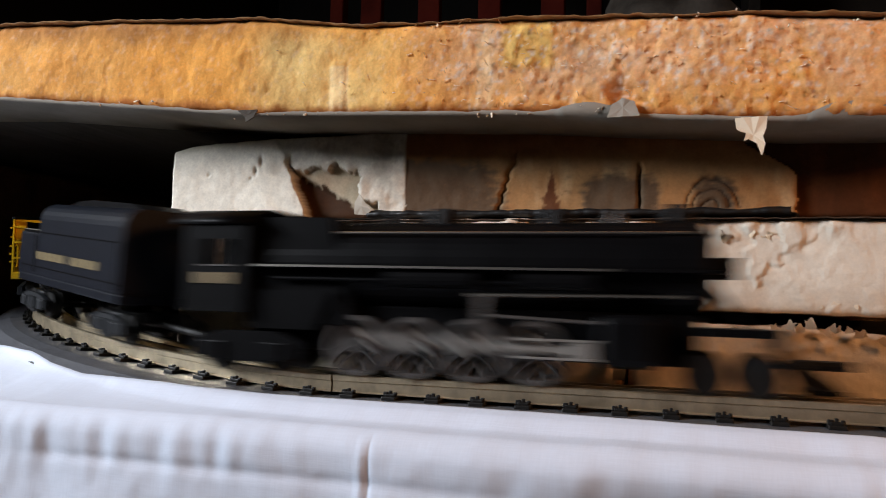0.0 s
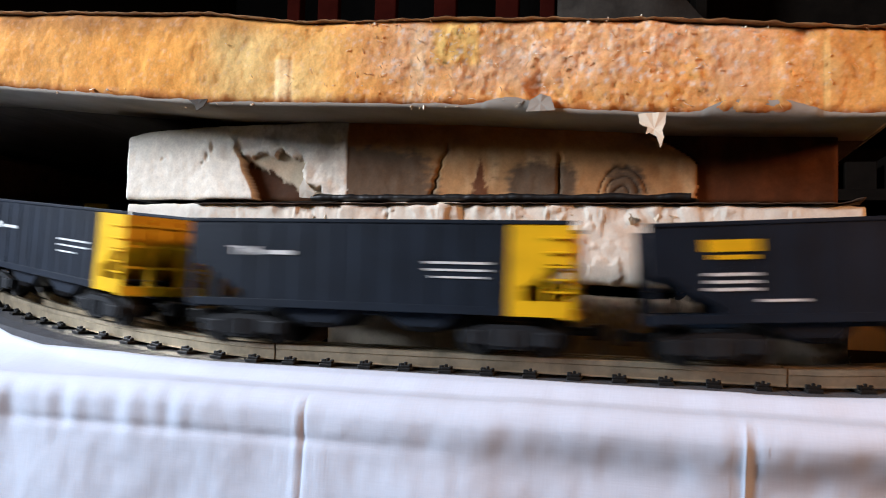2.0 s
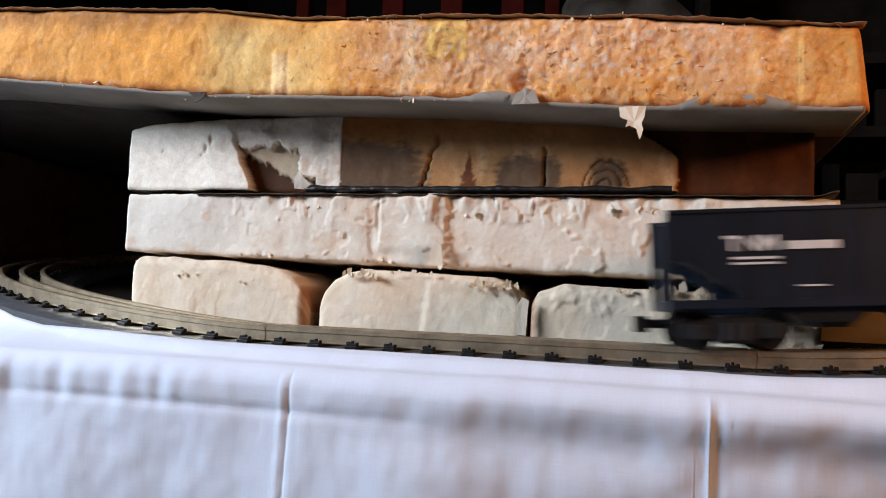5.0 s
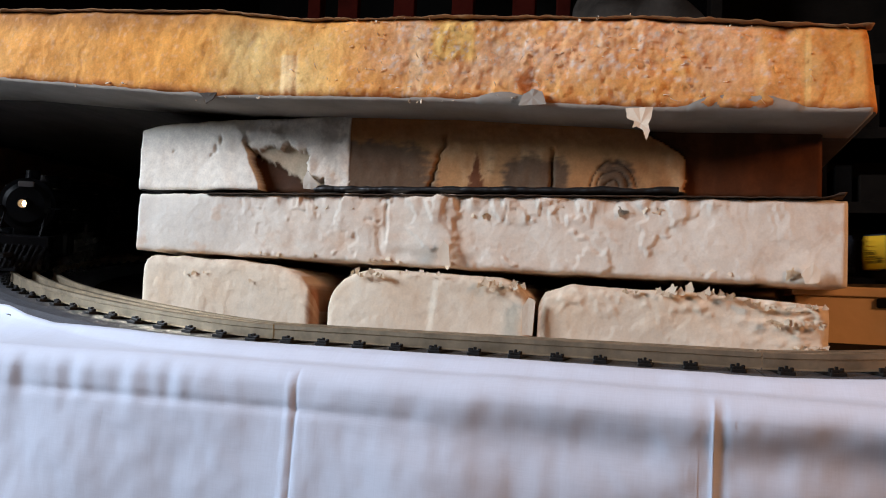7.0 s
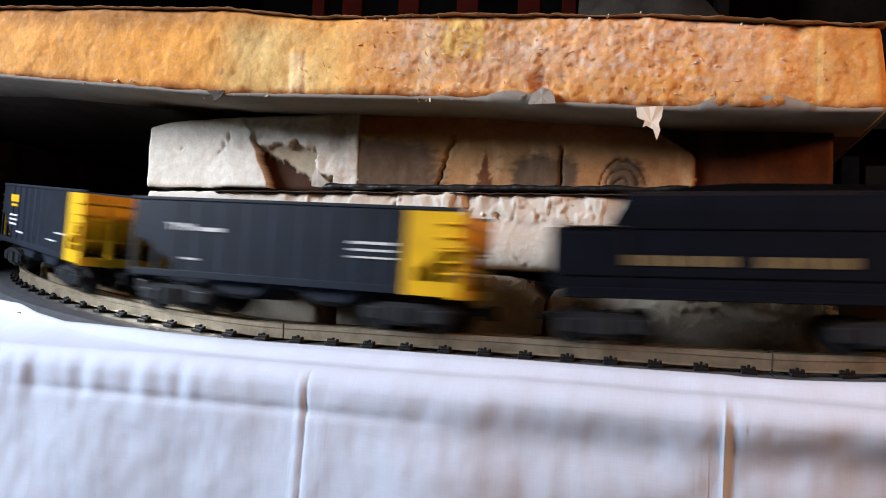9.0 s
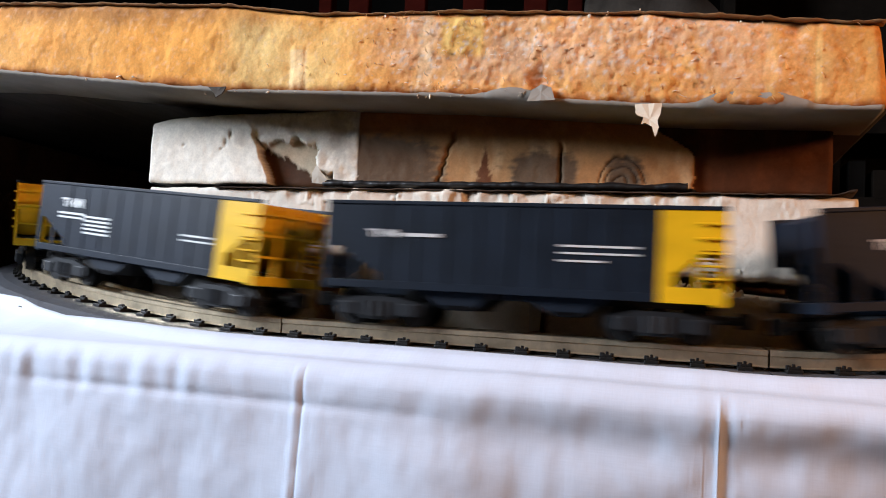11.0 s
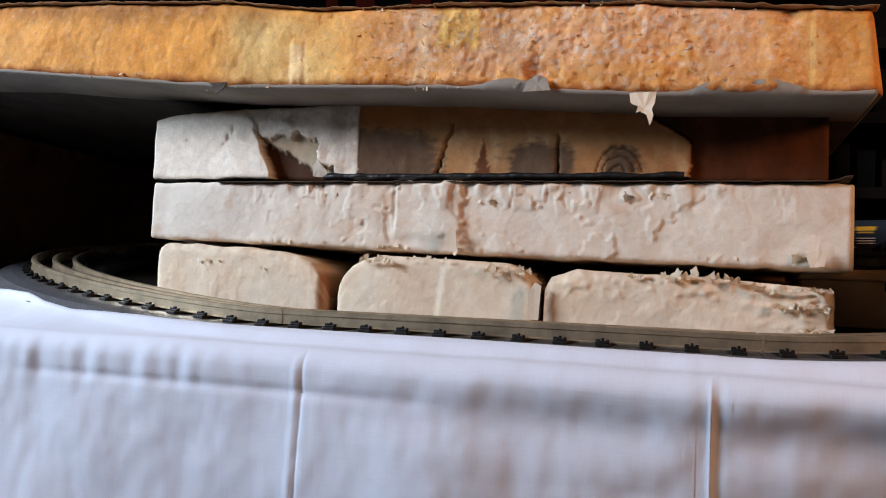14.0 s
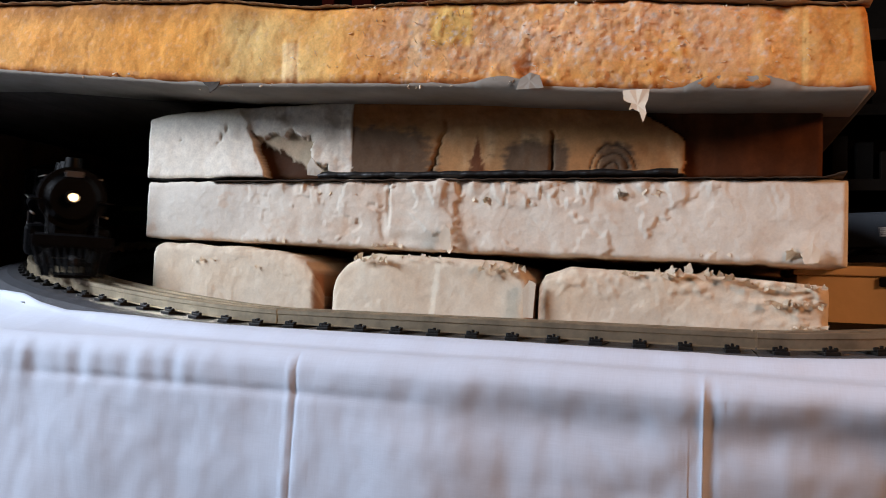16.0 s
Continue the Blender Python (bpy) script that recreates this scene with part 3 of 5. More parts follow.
def top_slab():
    def relief(x, u):
        lumps = 0.0030 * wob(x, u * 0.05, 0.0, 14) + 0.0009 * wob(x, u * 0.05, 3.0, 55)
        rough = smooth01(0.02, 0.10, x) * (1 - smooth01(0.20, 0.28, x)) + 0.25
        lumps += 0.0006 * rough * max(0.0, wob(x, u * 0.05, 9.0, 150, 4)) + 0.0003 * rough * wob(x, u * 0.05, 4.0, 330)
        lumps -= 0.0045 * math.exp(-((x - 0.132) / 0.006) ** 2 - ((u - 0.22) / 0.13) ** 2)
        lumps -= 0.003 * math.exp(-((x - 0.268) / 0.004) ** 2 - ((u - 0.93) / 0.10) ** 2)
        lumps += 0.0010 * (smooth01(-0.028, -0.026, x) - smooth01(-0.020, -0.018, x)) * (u < 0.6)
        lumps += 0.0006 * rough * torn(x, u, 41.0, 110, 0.12) + 0.0005 * torn(x, u, 44.0, 22, 0.15)
        return lumps + 0.0012 * (x > 0.278)
    def kind(x, u):
        return 1 if x is None else 0
    def tone(x, u):
        """Orange foam: light falloff put into darker ends, pale and scuffed in the middle."""
        n1, n2, n3 = wob(x, u * 0.05, 21.0, 28, 4), wob(x, u * 0.05, 25.0, 110, 4), wob(x, u * 0.05, 27.0, 330, 3)
        col = blend((0.88, 0.385, 0.078), (0.76, 0.30, 0.055), max(1 - smooth01(-0.22, -0.08, x), 0.8 * smooth01(0.2, 0.29, x)))
        pale = max(smooth01(-0.095, -0.055, x) * (1 - smooth01(-0.02, 0.03, x)), 0.25 * (1 - smooth01(-0.2, -0.14, x)), 0.30 * smooth01(0.22, 0.27, x))
        col = blend(col, (0.94, 0.62, 0.23), pale * (0.75 + 0.5 * n1) * (1 - 0.8 * smooth01(0.7, 0.98, u)))
        scuff = smooth01(0.00, 0.07, x) * (1 - smooth01(0.22, 0.30, x)) * (0.35 + 0.65 * smooth01(0.05, 0.5, u))
        patch = smooth01(0.068, 0.074, x) * (1 - smooth01(0.094, 0.100, x)) * smooth01(0.45, 0.55, u)
        col = blend(col, (0.88, 0.54, 0.33), scuff * (1 - patch) * (0.60 + 0.4 * n1 + 0.35 * n2 + 0.3 * n3))
        col = blend(col, (0.92, 0.58, 0.18), patch * 0.8)
        strip = max(smooth01(0.056, 0.058, x) * (1 - smooth01(0.064, 0.068, x)), smooth01(-0.030, -0.028, x) * (1 - smooth01(-0.018, -0.016, x)) * (u < 0.55))
        col = blend(col, (0.94, 0.70, 0.42), 0.45 * strip)
        col = blend(col, (0.40, 0.17, 0.05), 0.8 * (1 - smooth01(-0.10, -0.02, x)) * smooth01(0.62, 0.98, u + 0.12 * n1) + 0.35 * smooth01(0.5, 0.9, n1 + 0.3 * n2))
        # darker and redder along the lower edge and inside the pit
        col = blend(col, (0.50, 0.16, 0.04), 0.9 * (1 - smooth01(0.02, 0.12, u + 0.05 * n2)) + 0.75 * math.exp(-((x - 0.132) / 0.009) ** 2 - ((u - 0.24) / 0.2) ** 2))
        return blend(col, (0.78, 0.62, 0.50), 0.7 * smooth01(0.25, 0.6, n3 + 0.4 * n2) * (0.25 + scuff))
    ob = slab("foam_slab", -0.62, 0.310, S1_TOP, S1_BOT, 0.040, 1.0, [ORANGE_FACE, SHADED_PAPER], relief, kind, tone, step=0.0013, corner=0.006, ragged=0.0010, seed=2.0, turn=-0.12)
    tagged(ob, "thick orange foam slab with a torn paper-faced underside", "foam slab", "stacked foam slabs")
    # torn paper of the underside that shows below the front edge
    bm = bmesh.new()
    xs = np.linspace(-0.61, 0.309, 500)
    up, lo = [], []
    for x in xs:
        b = bent(x, S1_BOT)
        rag = 0.0010 * wob(x, 0.0, 4.0, 50) + 0.0008 * abs(wob(x, 2.0, 4.0, 170))
        rise = 0.0055 * math.exp(-((x - 0.118) / 0.016) ** 2) + 0.007 * smooth01(0.212, 0.232, x) * (1 - smooth01(0.255, 0.285, x))
        up.append(bm.verts.new((x, 0.0388 - 0.001 * (rise > 0.002), b + 0.0004 + rise + rag)))
        lo.append(bm.verts.new((x, 0.0405, b - 0.0016)))
    bk = [bm.verts.new((v.co.x, 0.10, v.co.z)) for v in lo]
    for i in range(len(xs) - 1):
        bm.faces.new((lo[i], lo[i + 1], up[i + 1], up[i]))
        bm.faces.new((bk[i], bk[i + 1], lo[i + 1], lo[i]))
    paper = part("paper_facing", bm, LIT_PAPER, ob, "grey torn paper facing of the underside", smooth=True)
    m = paper.modifiers.new("thickness", "SOLIDIFY")
    m.thickness = 0.0005
    tear("paper_curl", [(0.126, 0.1485), (0.128, 0.1555), (0.133, 0.1588), (0.139, 0.157), (0.142, 0.1488)], 0.0372, LIT_PAPER, ob, curl=0.003, label="curled grey paper scrap")
    tear("paper_scrap", [(0.1855, 0.146), (0.2000, 0.1465), (0.1995, 0.1405), (0.1980, 0.1365), (0.1990, 0.1330), (0.1972, 0.127), (0.1958, 0.1330), (0.1915, 0.1355), (0.1895, 0.1345), (0.1905, 0.1385), (0.1865, 0.1405)], 0.036, CRUMB, ob, curl=0.004, label="torn white scrap hanging from the edge")
    tear("paper_scrap", [(-0.085, 0.163), (-0.072, 0.163), (-0.074, 0.158), (-0.078, 0.1555), (-0.080, 0.159)], 0.038, SHADED_PAPER, ob, curl=0.002)
    # loose fibres scuffed up from the face
    rng = random.Random(8)
    verts, faces = [], []
    for _ in range(230):
        x = rng.gauss(0.14, 0.075)
        if not -0.25 < x < 0.30:
            continue
        lo_, hi_ = bent(x, S1_BOT), bent(x, S1_TOP)
        z = lo_ + (hi_ - lo_) * rng.uniform(0.05, 0.97)
        a, n, w = rng.uniform(0, 6.3), rng.uniform(0.0012, 0.0045), rng.uniform(0.00012, 0.0003)
        bend_ = rng.uniform(-1.5, 1.5)
        base = len(verts)
        px, pz = x, z
        for k in range(5):
            verts += [(px, 0.0386 - 0.0008 * math.sin(k / 4 * 3.1), pz - w), (px + w, 0.0390 - 0.0006 * math.sin(k / 4 * 3.1), pz + w)]
            px, pz, a = px + n / 4 * math.cos(a), pz + n / 4 * math.sin(a), a + bend_ / 4
        faces += [(base + 2 * k, base + 2 * k + 1, base + 2 * k + 3, base + 2 * k + 2) for k in range(4)]
    me = bpy.data.meshes.new("fibres")
    me.from_pydata(verts, [], faces)
    me.materials.append(CRUMB)
    fib = new("fibres", me)
    fib.parent = ob
    tagged(fib, "loose pale fibres on the scuffed face", kind="stuff")
    # thin paper fringe along the upper edge
    bm = bmesh.new()
    up, lo = [], []
    for x in xs:
        b = bent(x, S1_TOP)
        up.append(bm.verts.new((x, 0.0375 + 0.0015 * wob(x, 3.0, 1.0, 90), b + 0.0002 + 0.0010 * wob(x, 0.5, 1.0, 35) + 0.0009 * wob(x, 1.5, 1.0, 160))))
        lo.append(bm.verts.new((x, 0.046, b + 0.0002)))
    for i in range(len(xs) - 1):
        bm.faces.new((lo[i], lo[i + 1], up[i + 1], up[i]))
    fringe = part("paper_fringe", bm, TAN, ob, "frayed brown paper fringe", smooth=True)
    m = fringe.modifiers.new("thickness", "SOLIDIFY")
    m.thickness = 0.0004
    crumbs(ob, CRUMB, [(-0.20, -0.13, 0.0395, 0.1715, 6, 0.0013), (-0.09, -0.02, 0.0395, 0.160, 8, 0.0011), (0.05, 0.10, 0.0395, 0.155, 6, 0.0012), (0.0, 0.1, 0.0385, 0.2045, 5, 0.0010), (0.1, 0.2, 0.0385, 0.199, 5, 0.0010), (0.2, 0.29, 0.0385, 0.1905, 6, 0.0010)], 5)


def second_slab():
    def skin_end(u):
        return 0.2185 - 0.030 * smooth01(0.42, 0.98, u) + 0.0025 * wob(0.2, u * 0.05, 2.0, 90)
    def left_tear(u):
        return -0.083 + 0.022 * (1 - u) + 0.004 * wob(0.0, u * 0.05, 6.0, 70)
    def bare(x, u):
        right = -0.026 + 0.005 * wob(0.0, u * 0.05, 2.0, 80)
        upper = 0.60 - 6.0 * max(0.0, x + 0.040) + 0.10 * wob(x, 0.0, 2.0, 130) + 0.05 * wob(x, 0.0, 6.0, 420)
        return left_tear(u) < x < right and u < upper or (-0.030 < x < -0.014 and u < 0.16 + 0.05 * wob(x, 0, 1, 200))
    def arcs(x, u):
        """Nested crescent cracks in the sooty skin."""
        r = math.hypot((x - 0.176) / 0.0045, (u - 0.06) / 0.125) + 0.5 * wob(x, u * 0.05, 7.0, 90)
        return math.exp(-(abs(r - round(r)) / 0.13) ** 2) * (0.6 < r < 3.6) * (u > 0.08) * (x < 0.176 + 0.018 * (1 - u))
    def relief(x, u):
        r = 0.0010 * wob(x, u * 0.05, 1.0, 20) + 0.0005 * wob(x, u * 0.05, 5.0, 90)
        if x < left_tear(u):
            for hx, hu, hw in ((-0.132, 0.58, 0.0008), (-0.101, 0.50, 0.0008), (-0.098, 0.60, 0.0014), (-0.094, 0.72, 0.0012)):
                r -= 0.0022 * math.exp(-((x - hx) / hw) ** 2 - ((u - hu) / (0.02 if hw < 0.001 else 0.07)) ** 2)
            return r + 0.0030
        if x < 0.003:
            if bare(x, u):
                return r - 0.0035 - 0.003 * smooth01(-0.03, 0.03, 0.50 - 10.5 * (x + 0.066) - u)
            return r + 0.0008 + 0.0022 * wob(x, u * 0.06, 8.0, 45, 4)
        if x < skin_end(u):
            crack = math.exp(-((x - 0.066 - 0.016 * (u - 0.5) - 0.002 * wob(0, u, 0, 9)) / 0.0011) ** 2) * (u < 0.75) + math.exp(-((x - 0.139 - 0.001 * wob(0, u, 4, 9)) / 0.0010) ** 2) * (u < 0.6)
            return r + 0.0004 * wob(x, u * 0.05, 11.0, 150) - 0.003 * crack - 0.0012 * arcs(x, u)
        return r - 0.0040
    white, tan, brown, soot_, bare_ = (0.90, 0.84, 0.72), (0.50, 0.265, 0.11), (0.085, 0.028, 0.009), (0.115, 0.076, 0.048), (0.58, 0.46, 0.32)
    def kind(x, u):
        if x is None:
            return 1 if u > 0.5 else 2
        return 2 if u < 0.05 and 0.0 < x < 0.22 else 0
    def tone(x, u):
        s, f = wob(x, u * 0.012, 14.0, 60, 4), wob(x, u * 0.05, 18.0, 260)
        if x < left_tear(u):
            # stains, and the overhang's shade painted in along the top
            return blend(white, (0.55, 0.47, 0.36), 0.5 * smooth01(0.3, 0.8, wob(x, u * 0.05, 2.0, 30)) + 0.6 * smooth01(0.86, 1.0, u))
        if x < 0.003 + 0.001 * wob(0, u * 0.05, 3.0, 100):
            if bare(x, u):
                # brown of the hollow darkened for the shade in its recess
                return blend(bare_, (0.075, 0.030, 0.012), smooth01(-0.03, 0.03, 0.50 - 10.5 * (x + 0.066) - u + 0.08 * s + 0.05 * f))
            return blend(white, (0.58, 0.50, 0.40), 0.7 * smooth01(0.1, 0.5, s + 0.3 * f))
        if x < skin_end(u):
            soot = max(1.2 * (1 - smooth01(0.050, 0.078, x + 0.014 * u)) * (1 - smooth01(0.50, 0.80, u)), 1.1 * smooth01(0.096, 0.114, x) * (1 - smooth01(0.14, 0.160, x)) * (1 - smooth01(0.30, 0.60, u)), 1.0 * smooth01(0.160, 0.175, x) * (1 - smooth01(0.183, 0.202, x)) * (1 - smooth01(0.30, 0.55, u)))
            col = blend(tan, (0.68, 0.44, 0.23), 0.8 * smooth01(0.0, 0.5, s) * (1 - smooth01(0.5, 0.9, u)))
            # browner upward, with the overhang's shade worked into the tan
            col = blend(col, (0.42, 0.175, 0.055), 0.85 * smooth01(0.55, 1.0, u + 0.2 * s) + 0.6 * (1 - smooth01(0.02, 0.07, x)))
            grain = wob(x * 0.35, u * 0.05, 33.0, 420, 3)
            col = blend(col, soot_, 0.92 * smooth01(0.25, 0.95, soot + 0.45 * s + 0.3 * grain + 0.15 * f))
            col = blend(col, (0.045, 0.028, 0.018), 0.85 * arcs(x, u))
            return blend(col, (0.16, 0.055, 0.02), smooth01(-0.05, 0.10, 0.26 - abs(x - 0.091) / 0.022 - 0.6 * u + 0.35 * s + 0.15 * f))
        # bare brown foam, part of its shade put into the colour
        return blend(brown, (0.115, 0.038, 0.012), smooth01(-0.2, 0.5, s))
    def material_list():
        return [SKIN_FACE, BROWN, TAR]
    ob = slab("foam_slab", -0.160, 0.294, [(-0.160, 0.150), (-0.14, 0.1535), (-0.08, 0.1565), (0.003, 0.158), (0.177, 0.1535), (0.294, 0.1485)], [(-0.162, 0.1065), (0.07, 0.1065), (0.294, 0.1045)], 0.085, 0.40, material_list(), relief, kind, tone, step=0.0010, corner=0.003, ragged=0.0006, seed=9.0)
    tagged(ob, "brown foam slab with torn white and tan skin and soot stains", "foam slab", "stacked foam slabs")
    tear("skin_flake", [(-0.028, 0.1075), (-0.0275, 0.114), (-0.0245, 0.1195), (-0.021, 0.115), (-0.0165, 0.110), (-0.020, 0.1068)], 0.079, FOAM_WHITE, ob, curl=-0.002, label="curled white skin flake")
    # black film crumpled along the lower edge
    bm = bmesh.new()
    xs = np.linspace(-0.02, 0.215, 220)
    a = [bm.verts.new((x, 0.0815 + 0.001 * wob(x, 0, 1, 80), 0.1092 + 0.0014 * wob(x, 0, 3, 50))) for x in xs]
    b = [bm.verts.new((x, 0.0800 + 0.0015 * wob(x, 1, 1, 120), 0.1072 + 0.0008 * wob(x, 1, 3, 90))) for x in xs]
    c = [bm.verts.new((x, 0.082, 0.1052)) for x in xs]
    for i in range(len(xs) - 1):
        bm.faces.new((b[i], b[i + 1], a[i + 1], a[i])), bm.faces.new((c[i], c[i + 1], b[i + 1], b[i]))
    film = part("black_film", bm, TAR, ob, "crumpled black film along the lower edge", smooth=True)
    m = film.modifiers.new("thickness", "SOLIDIFY")
    m.thickness = 0.0004


def third_slab():
    def relief(x, u):
        r = 0.0014 * wob(x, u * 0.05, 1.0, 18) + 0.0003 * wob(x, u * 0.05, 5.0, 80)
        busy = smooth01(-0.09, -0.03, x) * (1 - smooth01(0.20, 0.30, x))
        r += busy * (0.0010 * max(0.0, wob(x, u * 0.05, 31.0, 30, 3) - 0.1) + 0.00012 * wob(x, u * 0.05, 4.0, 180))
        r += 0.0025 * smooth01(0.72, 0.95, u) * busy * wob(x, 0.0, 9.0, 70)
        r += (0.15 + 0.85 * busy) * (0.0008 * torn(x, u, 51.0, 26, 0.10) + 0.0003 * torn(x, u, 57.0, 60, 0.26) + 0.0009 * torn(x * 1.6, u * 0.5, 61.0, 30, 0.16) * smooth01(0.55, 0.7, u))
        r -= 0.0012 * math.exp(-((x - 0.034) / 0.0010) ** 2) * smooth01(0.25, 0.4, u)
        r += 0.0020 * (smooth01(0.030, 0.036, x) - smooth01(0.079, 0.0815, x + 0.004 * wob(0.0, u * 0.05, 3.0, 60) + 0.002 * wob(x, u * 0.05, 3.0, 200))) * smooth01(0.1, 0.3, u)
        return r
    def rosy(x, u):
        zone = smooth01(-0.08, -0.02, x) * (1 - smooth01(0.10, 0.24, x))
        n, f = wob(x, u * 0.05, 51.0, 42, 4), wob(x, u * 0.05, 3.0, 160)
        col = blend((0.80, 0.725, 0.61), (0.75, 0.70, 0.61), 1 - smooth01(-0.12, 0.0, x))
        col = blend(col, (0.77, 0.60, 0.455), zone * (0.30 + 0.6 * n + 0.2 * f))
        # browner in random patches and along the bottom edge
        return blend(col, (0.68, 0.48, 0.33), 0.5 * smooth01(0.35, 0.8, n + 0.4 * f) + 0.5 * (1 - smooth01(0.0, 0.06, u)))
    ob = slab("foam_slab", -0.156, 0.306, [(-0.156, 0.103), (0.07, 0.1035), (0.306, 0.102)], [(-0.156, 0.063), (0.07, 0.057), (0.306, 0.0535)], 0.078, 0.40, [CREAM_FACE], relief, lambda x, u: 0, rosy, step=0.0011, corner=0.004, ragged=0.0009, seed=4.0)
    tagged(ob, "cream foam slab with a lumpy peeling front", "foam slab", "stacked foam slabs")
    flakes(ob, CRUMB, [(-0.066, -0.040, 0.0765, 0.0615, 4, 0.0042, 1), (-0.030, -0.012, 0.0765, 0.0615, 4, 0.0046, 1), (0.020, 0.045, 0.0765, 0.0600, 5, 0.0046, 1), (0.070, 0.082, 0.0760, 0.0600, 3, 0.0060, -1),
                       (0.090, 0.102, 0.0768, 0.0910, 2, 0.0050, -1), (0.125, 0.150, 0.0768, 0.0970, 2, 0.0050, -1), (0.182, 0.206, 0.0762, 0.0975, 3, 0.0080, -1), (0.225, 0.262, 0.0765, 0.0580, 5, 0.0040, 1),
                       (-0.02, 0.012, 0.0765, 0.0960, 4, 0.0040, -1), (0.275, 0.292, 0.0755, 0.0570, 2, 0.0070, 1)], 12)
    tear("skin_flake", [(0.074, 0.058), (0.071, 0.066), (0.075, 0.074), (0.0785, 0.070), (0.080, 0.058)], 0.0715, FOAM, ob, curl=0.001, label="lifted cream flake")
    tear("skin_flake", [(0.283, 0.0545), (0.281, 0.060), (0.287, 0.066), (0.291, 0.062), (0.290, 0.055)], 0.0725, FOAM, ob, curl=0.001)
    # dark card facing on its top, frayed at the front
    bm = bmesh.new()
    xs = np.linspace(-0.10, 0.304, 260)
    a = [bm.verts.new((x, 0.0745 + 0.0015 * wob(x, 0, 1, 90), 0.1036 - 0.0004 + 0.0007 * wob(x, 0, 3, 120) + 0.0025 * smooth01(0.292, 0.302, x))) for x in xs]
    b = [bm.verts.new((x, 0.088, 0.1040)) for x in xs]
    for i in range(len(xs) - 1):
        bm.faces.new((a[i], a[i + 1], b[i + 1], b[i]))
    card = part("card_facing", bm, SOOT, ob, "frayed dark card facing", smooth=True)
    m = card.modifiers.new("thickness", "SOLIDIFY")
    m.thickness = 0.0006


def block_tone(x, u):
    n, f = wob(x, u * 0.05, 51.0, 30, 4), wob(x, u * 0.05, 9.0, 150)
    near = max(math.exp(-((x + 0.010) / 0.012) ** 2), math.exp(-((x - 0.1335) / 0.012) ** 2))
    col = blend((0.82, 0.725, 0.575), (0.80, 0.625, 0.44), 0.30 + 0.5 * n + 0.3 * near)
    # dark brown beside the two gaps, slightly browner along the upper edge
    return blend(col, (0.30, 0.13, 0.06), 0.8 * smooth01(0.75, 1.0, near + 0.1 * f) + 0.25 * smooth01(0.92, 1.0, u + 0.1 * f))


